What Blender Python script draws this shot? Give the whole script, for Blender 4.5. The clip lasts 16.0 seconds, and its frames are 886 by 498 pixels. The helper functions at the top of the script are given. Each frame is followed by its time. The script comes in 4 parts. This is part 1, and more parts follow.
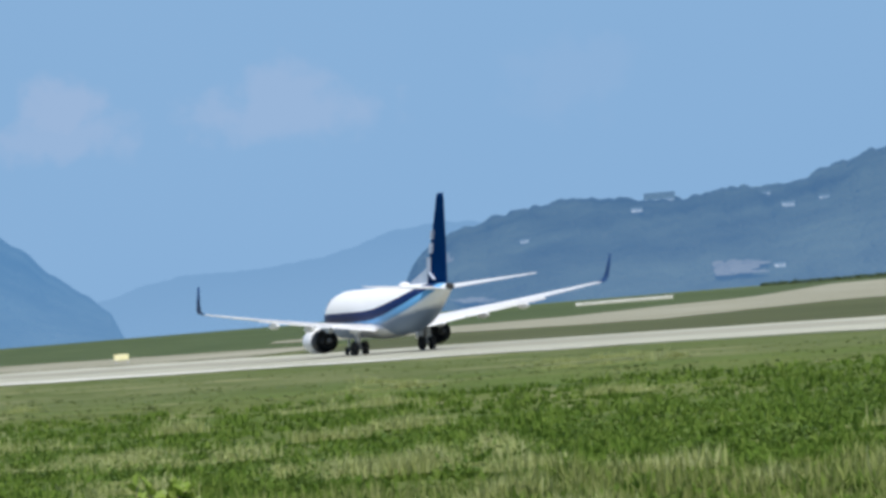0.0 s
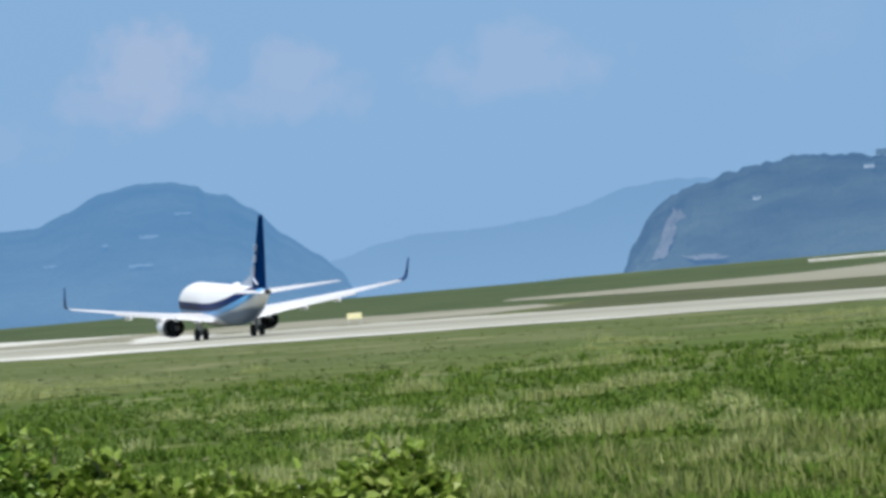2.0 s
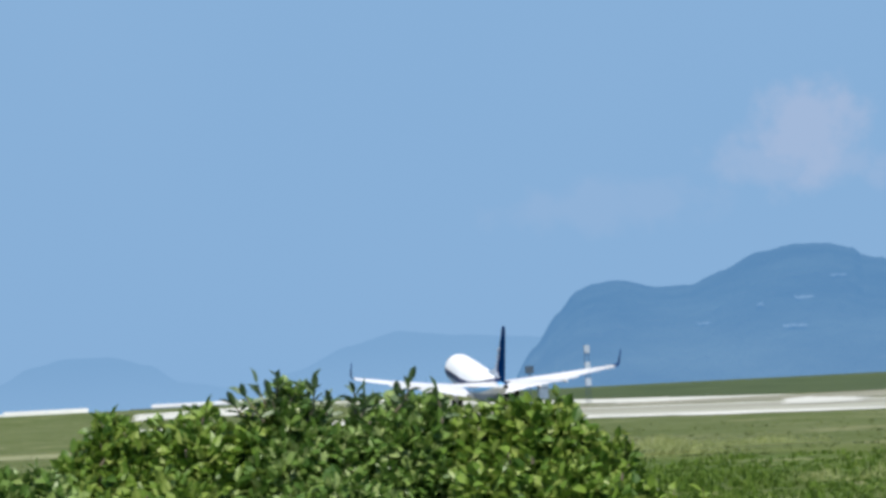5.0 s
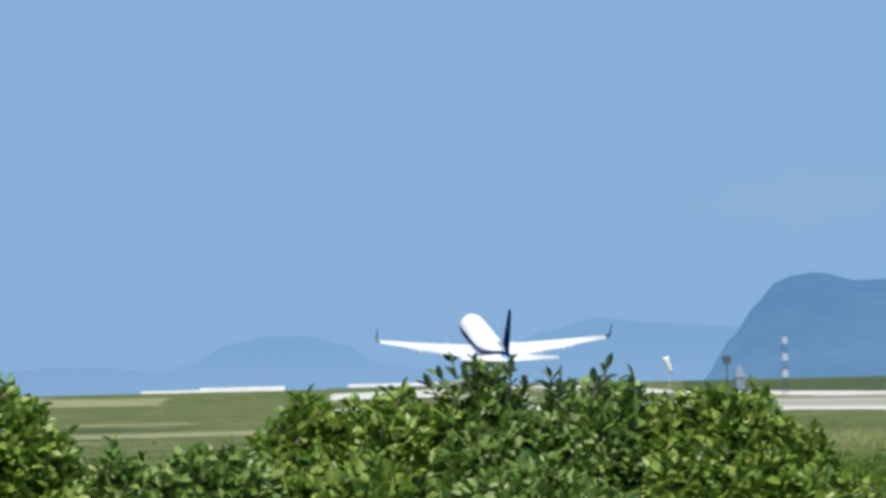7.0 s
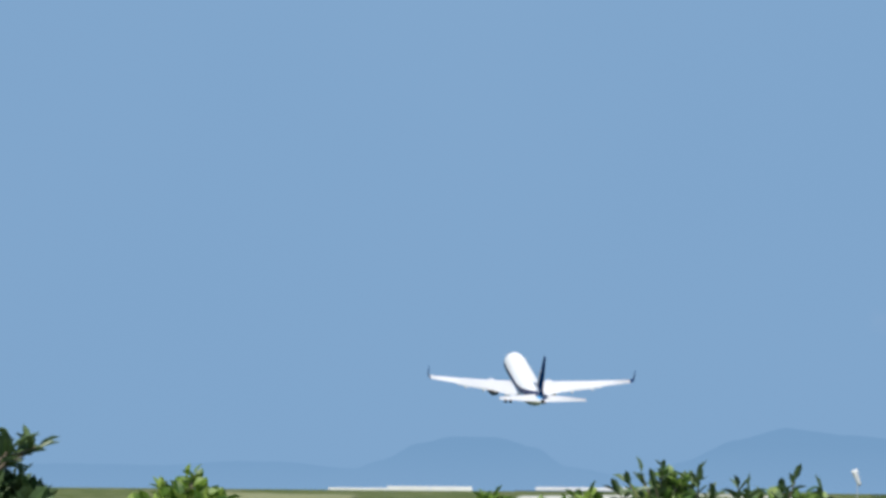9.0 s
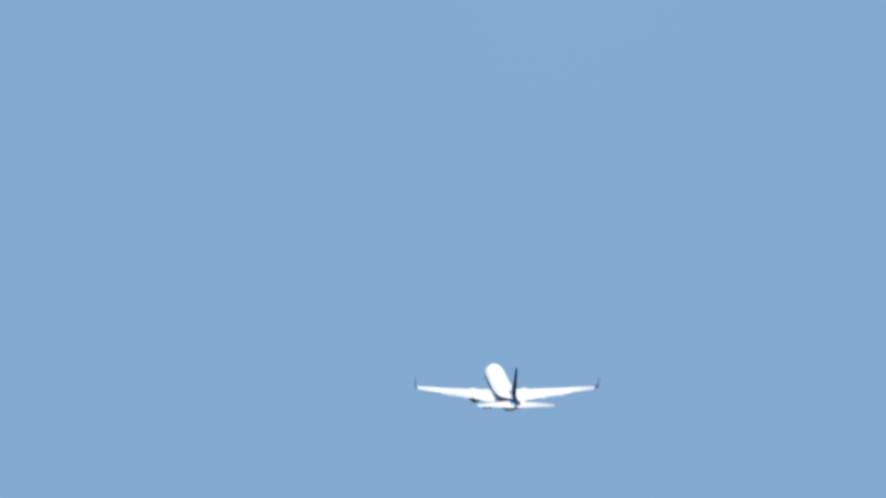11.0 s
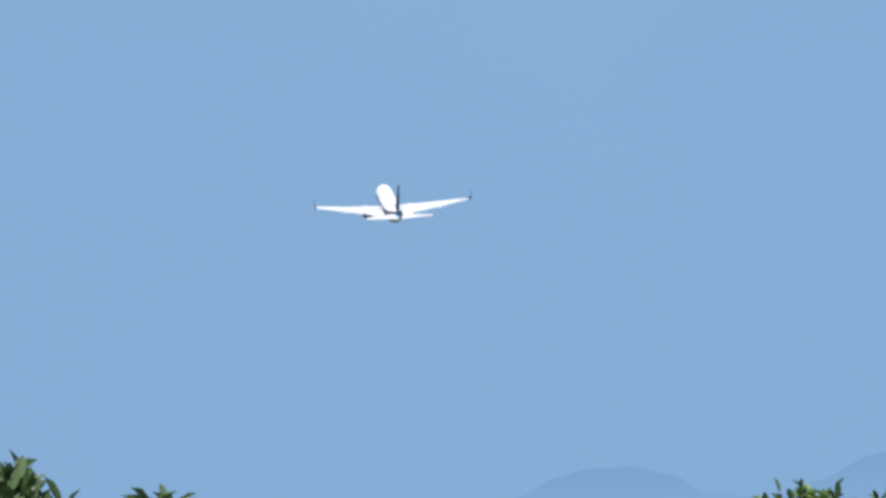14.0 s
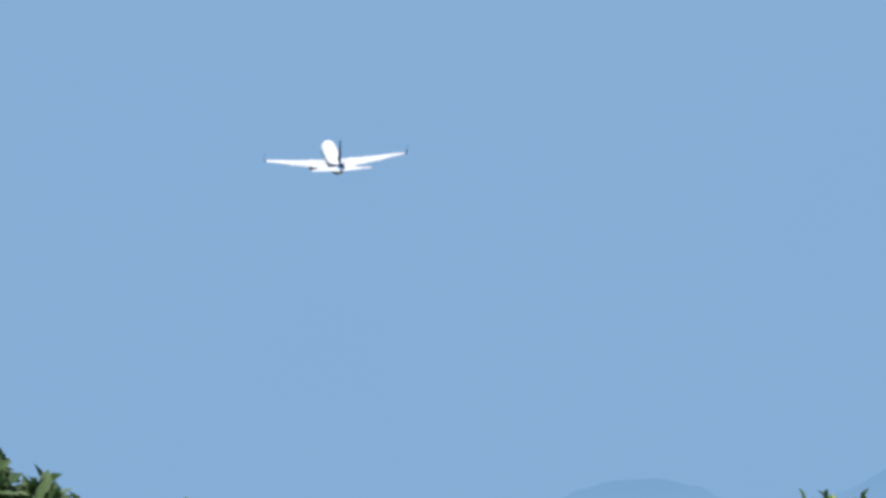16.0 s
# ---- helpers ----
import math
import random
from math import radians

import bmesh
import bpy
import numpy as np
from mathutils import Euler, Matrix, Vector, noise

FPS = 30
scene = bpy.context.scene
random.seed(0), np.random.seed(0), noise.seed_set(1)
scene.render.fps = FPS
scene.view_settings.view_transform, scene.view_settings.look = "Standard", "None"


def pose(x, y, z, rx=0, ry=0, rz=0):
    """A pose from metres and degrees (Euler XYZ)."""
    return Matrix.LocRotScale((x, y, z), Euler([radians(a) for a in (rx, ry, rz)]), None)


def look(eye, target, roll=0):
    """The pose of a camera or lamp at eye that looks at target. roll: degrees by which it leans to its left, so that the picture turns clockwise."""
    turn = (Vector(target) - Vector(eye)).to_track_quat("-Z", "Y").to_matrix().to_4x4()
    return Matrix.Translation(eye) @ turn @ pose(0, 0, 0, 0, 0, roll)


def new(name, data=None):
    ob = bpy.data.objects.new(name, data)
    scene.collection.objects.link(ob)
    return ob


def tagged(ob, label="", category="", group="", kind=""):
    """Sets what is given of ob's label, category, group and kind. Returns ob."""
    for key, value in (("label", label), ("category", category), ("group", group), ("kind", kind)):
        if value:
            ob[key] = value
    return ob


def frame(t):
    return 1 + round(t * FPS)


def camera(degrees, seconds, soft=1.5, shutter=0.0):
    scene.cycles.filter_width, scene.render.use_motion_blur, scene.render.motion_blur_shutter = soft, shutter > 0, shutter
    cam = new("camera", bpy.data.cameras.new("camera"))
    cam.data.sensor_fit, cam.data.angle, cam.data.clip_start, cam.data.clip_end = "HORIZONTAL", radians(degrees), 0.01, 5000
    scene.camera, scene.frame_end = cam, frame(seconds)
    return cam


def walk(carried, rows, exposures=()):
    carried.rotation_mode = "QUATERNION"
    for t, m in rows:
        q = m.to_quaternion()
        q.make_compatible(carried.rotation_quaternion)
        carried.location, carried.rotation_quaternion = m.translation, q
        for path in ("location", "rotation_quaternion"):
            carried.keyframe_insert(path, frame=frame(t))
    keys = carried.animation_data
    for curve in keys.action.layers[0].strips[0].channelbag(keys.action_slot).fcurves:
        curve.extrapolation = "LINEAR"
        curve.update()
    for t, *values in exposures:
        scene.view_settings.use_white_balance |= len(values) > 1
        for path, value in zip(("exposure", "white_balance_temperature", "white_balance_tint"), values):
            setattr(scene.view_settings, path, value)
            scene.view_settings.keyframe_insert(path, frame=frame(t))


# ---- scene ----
EYE = (0.0, 0.0, 3.25)
# seconds, azimuth from the runway's heading, pitch and roll in degrees
PATH = [
    (0.0, 17.3553, 0.4586, -4.709),
    (0.5, 16.9752, 0.5949, -4.846),
    (1.0, 16.2828, 0.6355, -4.743),
    (1.5, 15.6397, 0.5251, -4.794),
    (2.0, 15.5634, 0.2869, -5.059),
    (2.5, 15.6935, 0.2586, -4.838),
    (3.0, 14.9529, 0.6071, -3.713),
    (3.5, 13.2057, 1.1142, -2.490),
    (4.0, 11.6030, 1.2380, -2.249),
    (4.2, 11.2127, 1.1992, -2.512),
    (6.3, 9.5853, 0.8925, -2.216),
    (6.5, 9.4390, 0.8907, -1.692),
    (7.0, 9.0807, 1.0238, -1.390),
    (7.5, 8.7704, 1.2602, -0.841),
    (8.0, 8.4812, 1.5347, -0.480),
    (8.5, 8.1375, 1.7106, 0.044),
    (9.0, 7.6105, 1.8169, 0.486),
    (9.5, 7.1250, 1.9900, 1.000),
    (9.7, 6.9600, 2.0700, 1.050),
    (11.8, 6.8998, 2.8614, -1.820),
    (12.0, 6.7627, 2.9234, -1.820),
    (12.5, 6.4467, 3.0830, -3.000),
    (13.0, 6.4550, 2.9620, -3.300),
    (13.5, 6.6800, 2.5450, -3.100),
    (14.0, 6.6770, 2.1200, -3.060),
    (14.5, 6.4310, 1.9650, -3.100),
    (15.0, 6.2570, 2.0100, -2.900),
    (15.5, 6.3570, 2.1450, -3.170),
    (16.0, 6.5000, 2.2250, -3.350),
]


def aim(az, pitch, roll):
    a, p = radians(az), radians(pitch)
    way = Vector((math.sin(a) * math.cos(p), math.cos(a) * math.cos(p), math.sin(p)))
    return look(EYE, Vector(EYE) + way * 100, roll)


cam = camera(6.748, 16.0, soft=3.5)
walk(cam, [(t, aim(a, p, r)) for t, a, p, r in PATH],
     exposures=[(0.0, 0.07), (7.0, 0.06), (8.0, -0.03), (8.5, -0.01), (9.0, -0.12), (9.7, -0.12), (11.8, 0.0), (16.0, 0.03)])

# ---- daylight ----
SUN_WAY = Vector((-0.14, -0.55, 0.82)).normalized()
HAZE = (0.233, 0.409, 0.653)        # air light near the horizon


def make_world():
    world = bpy.data.worlds.new("sky")
    scene.world = world
    world.use_nodes = True
    nt = world.node_tree
    n, l = nt.nodes, nt.links
    n.clear()
    out = n.new("ShaderNodeOutputWorld")
    bg = n.new("ShaderNodeBackground")
    bg.inputs[1].default_value = 0.1
    sky = n.new("ShaderNodeTexSky")
    sky.sky_type = "NISHITA"
    sky.sun_disc = False
    sky.sun_elevation = math.asin(SUN_WAY.z)
    sky.sun_rotation = math.atan2(SUN_WAY.x, SUN_WAY.y)
    sky.air_density, sky.dust_density, sky.ozone_density = 1.0, 0.6, 2.0
    co = n.new("ShaderNodeTexCoord")
    sep = n.new("ShaderNodeSeparateXYZ")
    l.new(co.outputs["Generated"], sep.inputs[0])
    ramp = n.new("ShaderNodeMapRange")
    ramp.interpolation_type = "SMOOTHSTEP"
    ramp.inputs[1].default_value, ramp.inputs[2].default_value = 0.05, 0.5
    ramp.inputs[3].default_value, ramp.inputs[4].default_value = 1.0, 0.0
    l.new(sep.outputs[2], ramp.inputs[0])
    # faint heaped clouds low over the islands
    clouds = None
    vm = n.new("ShaderNodeTexNoise")
    vm.inputs["Scale"].default_value = 210.0
    vm.inputs["Detail"].default_value = 5.0
    vm.inputs["Roughness"].default_value = 0.55
    l.new(co.outputs["Generated"], vm.inputs["Vector"])
    for az, el, w, h, power in ((13.42, 1.82, 0.44, 0.36, 0.72), (13.32, 1.62, 0.62, 0.18, 0.45), (14.5, 1.72, 0.34, 0.27, 0.5), (14.5, 1.55, 0.62, 0.2, 0.4),
                                (16.2, 1.75, 0.34, 0.26, 0.4), (16.2, 1.58, 0.75, 0.2, 0.4), (11.9, 1.35, 0.8, 0.2, 0.2), (18.4, 1.7, 0.5, 0.3, 0.12)):
        a, e = radians(az), radians(el)
        sx = n.new("ShaderNodeMath")
        sx.operation = "SUBTRACT"
        sx.inputs[1].default_value = math.sin(a)
        l.new(sep.outputs[0], sx.inputs[0])
        sz = n.new("ShaderNodeMath")
        sz.operation = "SUBTRACT"
        sz.inputs[1].default_value = math.sin(e)
        l.new(sep.outputs[2], sz.inputs[0])
        com = n.new("ShaderNodeCombineXYZ")
        for s, k, i in ((sx, 1 / radians(w), 0), (sz, 1 / radians(h), 1)):
            m = n.new("ShaderNodeMath")
            m.operation = "MULTIPLY"
            m.inputs[1].default_value = k
            l.new(s.outputs[0], m.inputs[0])
            l.new(m.outputs[0], com.inputs[i])
        ln = n.new("ShaderNodeVectorMath")
        ln.operation = "LENGTH"
        l.new(com.outputs[0], ln.inputs[0])
        wob = n.new("ShaderNodeMath")
        wob.operation = "MULTIPLY_ADD"
        wob.inputs[1].default_value, wob.inputs[2].default_value = 2.0, -1.0
        l.new(vm.outputs["Fac"], wob.inputs[0])
        add = n.new("ShaderNodeMath")
        l.new(ln.outputs["Value"], add.inputs[0])
        l.new(wob.outputs[0], add.inputs[1])
        mr = n.new("ShaderNodeMapRange")
        mr.interpolation_type = "SMOOTHSTEP"
        mr.inputs[1].default_value, mr.inputs[2].default_value = 0.45, 1.35
        mr.inputs[3].default_value, mr.inputs[4].default_value = power * 0.62, 0.0
        l.new(add.outputs[0], mr.inputs[0])
        if clouds is None:
            clouds = mr.outputs[0]
        else:
            mx = n.new("ShaderNodeMath")
            mx.operation = "MAXIMUM"
            l.new(clouds, mx.inputs[0])
            l.new(mr.outputs[0], mx.inputs[1])
            clouds = mx.outputs[0]
    # slow unevenness of the haze
    soft = n.new("ShaderNodeTexNoise")
    soft.inputs["Scale"].default_value = 18.0
    soft.inputs["Detail"].default_value = 2.0
    l.new(co.outputs["Generated"], soft.inputs["Vector"])
    hz = n.new("ShaderNodeMix")
    hz.data_type = "RGBA"
    hz.inputs["A"].default_value = (HAZE[0] * 9.7, HAZE[1] * 9.85, HAZE[2] * 9.9, 1)
    hz.inputs["B"].default_value = (HAZE[0] * 10.5, HAZE[1] * 10.3, HAZE[2] * 10.15, 1)
    l.new(soft.outputs["Fac"], hz.inputs["Factor"])
    mix = n.new("ShaderNodeMix")
    mix.data_type = "RGBA"
    l.new(ramp.outputs[0], mix.inputs["Factor"])
    l.new(sky.outputs[0], mix.inputs["A"])
    l.new(hz.outputs["Result"], mix.inputs["B"])
    cl = n.new("ShaderNodeMix")
    cl.data_type = "RGBA"
    cl.inputs["B"].default_value = (4.7, 5.15, 6.75, 1)
    l.new(clouds, cl.inputs["Factor"])
    l.new(mix.outputs["Result"], cl.inputs["A"])
    l.new(cl.outputs["Result"], bg.inputs[0])
    l.new(bg.outputs[0], out.inputs[0])


make_world()
sun = new("sun", bpy.data.lights.new("sun", "SUN"))
sun.data.energy, sun.data.angle, sun.data.color = 5.0, radians(0.5), (1.0, 0.97, 0.91)
sun.matrix_world = look(SUN_WAY * 50, (0, 0, 0))


# ---- materials ----
def material(name, rough=0.6, metal=0.0, spec=0.5):
    m = bpy.data.materials.new(name)
    m.use_nodes = True
    b = m.node_tree.nodes["Principled BSDF"]
    b.inputs["Roughness"].default_value = rough
    b.inputs["Metallic"].default_value = metal
    b.inputs["Specular IOR Level"].default_value = spec
    return m, m.node_tree.nodes, m.node_tree.links, b


def mixed(n, l, fac, a, b):
    m = n.new("ShaderNodeMix")
    m.data_type = "RGBA"
    for key, v in (("A", a), ("B", b)):
        if isinstance(v, tuple):
            m.inputs[key].default_value = (*v, 1)
        else:
            l.new(v, m.inputs[key])
    if isinstance(fac, float):
        m.inputs["Factor"].default_value = fac
    else:
        l.new(fac, m.inputs["Factor"])
    return m.outputs["Result"]


def texture(n, l, scale, detail=4.0, rough=0.55, stretch=None, coords="Object"):
    co = n.new("ShaderNodeTexCoord")
    t = n.new("ShaderNodeTexNoise")
    t.inputs["Scale"].default_value, t.inputs["Detail"].default_value, t.inputs["Roughness"].default_value = scale, detail, rough
    if stretch:
        mp = n.new("ShaderNodeMapping")
        mp.inputs["Scale"].default_value = stretch
        l.new(co.outputs[coords], mp.inputs[0])
        l.new(mp.outputs[0], t.inputs["Vector"])
    else:
        l.new(co.outputs[coords], t.inputs["Vector"])
    return t.outputs["Fac"]


def span(n, l, v, lo, hi, a=0.0, b=1.0):
    m = n.new("ShaderNodeMapRange")
    for i, x in enumerate((lo, hi, a, b)):
        m.inputs[i + 1].default_value = x
    l.new(v, m.inputs[0])
    return m.outputs[0]


def bumped(n, l, b, height, strength=0.3, distance=0.02):
    u = n.new("ShaderNodeBump")
    u.inputs["Strength"].default_value, u.inputs["Distance"].default_value = strength, distance
    l.new(height, u.inputs["Height"])
    l.new(u.outputs[0], b.inputs["Normal"])


def two_tone(name, a, b, scale, rough=0.6, metal=0.0, fine=8.0, bump=0.2, stretch=None, lo=0.35, hi=0.65, spec=0.5):
    m, n, l, p = material(name, rough, metal, spec)
    big = texture(n, l, scale, stretch=stretch)
    small = texture(n, l, scale * fine, stretch=stretch)
    c = mixed(n, l, span(n, l, big, lo, hi), a, b)
    dark = tuple(x * 0.8 for x in a)
    l.new(mixed(n, l, span(n, l, small, 0.45, 0.8, 0.0, 0.6), c, dark), p.inputs["Base Color"])
    if bump:
        bumped(n, l, p, small, bump)
    return m


def island_random(name, cols, rough=0.6, translucent=0.0, spec=0.3, big_scale=0.0):
    """Leaves and blades: each piece of the mesh takes its own shade."""
    m, n, l, p = material(name, rough, 0.0, spec)
    g = n.new("ShaderNodeNewGeometry")
    r = n.new("ShaderNodeValToRGB")
    r.color_ramp.elements[0].color = (*cols[0], 1)
    r.color_ramp.elements[1].color = (*cols[-1], 1)
    for i, c in enumerate(cols[1:-1]):
        e = r.color_ramp.elements.new((i + 1) / (len(cols) - 1))
        e.color = (*c, 1)
    l.new(g.outputs["Random Per Island"], r.inputs[0])
    col = r.outputs[0]
    if big_scale:
        big = texture(n, l, big_scale, 3.0)
        col = mixed(n, l, span(n, l, big, 0.5, 0.68, 0.0, 0.75), col, cols[-1])
        mid = texture(n, l, big_scale * 6, 3.0, 0.55, (1.7, 0.17, 1.0))
        col = mixed(n, l, span(n, l, mid, 0.5, 0.6, 0.0, 0.85), col, tuple(0.76 * x for x in cols[0]))
        col = mixed(n, l, span(n, l, mid, 0.43, 0.37, 0.0, 0.75), col, cols[-1])
    l.new(col, p.inputs["Base Color"])
    if translucent:
        tr = n.new("ShaderNodeBsdfTranslucent")
        l.new(col, tr.inputs[0])
        ms = n.new("ShaderNodeMixShader")
        ms.inputs[0].default_value = translucent
        l.new(p.outputs[0], ms.inputs[1])
        l.new(tr.outputs[0], ms.inputs[2])
        l.new(ms.outputs[0], n["Material Output"].inputs[0])
    return m


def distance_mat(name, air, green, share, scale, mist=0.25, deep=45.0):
    """Far wooded backdrop slope: kilometres of hazy air painted in as glow, palest at the foot."""
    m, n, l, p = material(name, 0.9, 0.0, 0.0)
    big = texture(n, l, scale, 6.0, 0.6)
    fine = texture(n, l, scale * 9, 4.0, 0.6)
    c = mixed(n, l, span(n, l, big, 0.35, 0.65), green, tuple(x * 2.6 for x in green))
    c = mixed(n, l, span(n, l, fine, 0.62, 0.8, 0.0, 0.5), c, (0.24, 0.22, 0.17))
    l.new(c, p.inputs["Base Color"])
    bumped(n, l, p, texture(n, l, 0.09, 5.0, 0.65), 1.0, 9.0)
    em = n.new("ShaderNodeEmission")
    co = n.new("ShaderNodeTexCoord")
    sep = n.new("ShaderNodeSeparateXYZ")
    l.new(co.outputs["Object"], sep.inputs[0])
    # haze thickening towards sea level, painted into the emission
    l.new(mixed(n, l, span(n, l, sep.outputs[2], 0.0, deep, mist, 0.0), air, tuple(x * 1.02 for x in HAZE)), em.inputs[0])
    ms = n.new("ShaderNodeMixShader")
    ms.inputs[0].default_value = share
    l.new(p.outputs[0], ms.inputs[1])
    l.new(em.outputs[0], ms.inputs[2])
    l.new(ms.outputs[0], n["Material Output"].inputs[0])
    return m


def field_mat():
    """Rough meadow near by, dry olive verge towards the runway, streaked by mowing and bare spots."""
    m, n, l, p = material("field grass", 0.9, 0.0, 0.1)
    co = n.new("ShaderNodeTexCoord")
    sep = n.new("ShaderNodeSeparateXYZ")
    l.new(co.outputs["Object"], sep.inputs[0])
    patch = texture(n, l, 0.045, 5.0, 0.6, (1.0, 0.3, 1.0))
    mid = texture(n, l, 0.3, 5.0, 0.65, (1.0, 0.14, 1.0))
    streak = texture(n, l, 0.16, 4.0, 0.6, (1.0, 0.22, 1.0))
    fine = texture(n, l, 3.5, 4.0, 0.6)
    edge = n.new("ShaderNodeMath")
    edge.operation = "MULTIPLY_ADD"
    edge.inputs[1].default_value = 120.0
    l.new(patch, edge.inputs[0])
    l.new(sep.outputs[1], edge.inputs[2])
    meadow = mixed(n, l, span(n, l, patch, 0.44, 0.56), (0.09, 0.138, 0.03), (0.125, 0.155, 0.045))
    verge = mixed(n, l, span(n, l, patch, 0.42, 0.58), (0.102, 0.132, 0.045), (0.142, 0.164, 0.068))
    c = mixed(n, l, span(n, l, edge.outputs[0], 375.0, 415.0), meadow, verge)
    c = mixed(n, l, span(n, l, mid, 0.5, 0.6, 0.0, 0.7), c, (0.072, 0.098, 0.026))
    c = mixed(n, l, span(n, l, streak, 0.54, 0.63, 0.0, 0.6), c, (0.09, 0.12, 0.032))
    c = mixed(n, l, span(n, l, streak, 0.42, 0.34, 0.0, 0.75), c, (0.25, 0.25, 0.13))
    c = mixed(n, l, span(n, l, fine, 0.4, 0.75, 0.0, 0.3), c, (0.07, 0.1, 0.025))
    l.new(c, p.inputs["Base Color"])
    bumped(n, l, p, fine, 0.8, 0.2)
    return m


def hull_mat():
    """White hull with a dark blue band over a light blue one, both sweeping up to the tail."""
    m, n, l, p = material("hull paint", 0.4, 0.0, 0.06)
    co = n.new("ShaderNodeTexCoord")
    s = n.new("ShaderNodeSeparateXYZ")
    l.new(co.outputs["Object"], s.inputs[0])

    def math_node(op, a, b):
        k = n.new("ShaderNodeMath")
        k.operation = op
        for i, v in enumerate((a, b)):
            if isinstance(v, (int, float)):
                k.inputs[i].default_value = v
            else:
                l.new(v, k.inputs[i])
        return k.outputs[0]

    back = math_node("MAXIMUM", math_node("SUBTRACT", 3.0, s.outputs[1]), 0.0)
    rise = math_node("MULTIPLY", math_node("POWER", back, 2.0), 0.0085)
    c = math_node("SUBTRACT", math_node("SUBTRACT", s.outputs[2], 3.05), rise)
    dirt_shade_noise = texture(n, l, 0.5, 5.0, 0.6, (1, 0.2, 1))
    white = mixed(n, l, span(n, l, dirt_shade_noise, 0.5, 0.75, 0.0, 0.3), (0.8, 0.81, 0.82), (0.62, 0.64, 0.66))
    # greyish belly paint, darkened and blued with the underside's shade painted in
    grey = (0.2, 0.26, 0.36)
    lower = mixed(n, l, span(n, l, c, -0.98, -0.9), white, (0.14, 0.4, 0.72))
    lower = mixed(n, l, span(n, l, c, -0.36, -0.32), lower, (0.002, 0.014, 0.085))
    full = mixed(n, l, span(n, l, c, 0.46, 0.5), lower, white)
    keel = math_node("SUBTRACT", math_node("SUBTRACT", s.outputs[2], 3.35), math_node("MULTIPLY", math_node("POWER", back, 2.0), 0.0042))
    # noise mottles the upper edge of that painted shade
    belly_shade = math_node("ADD", keel, math_node("MULTIPLY", dirt_shade_noise, 0.9))
    belly = mixed(n, l, span(n, l, belly_shade, -0.62, -0.2), grey, full)
    l.new(belly, p.inputs["Base Color"])
    return m


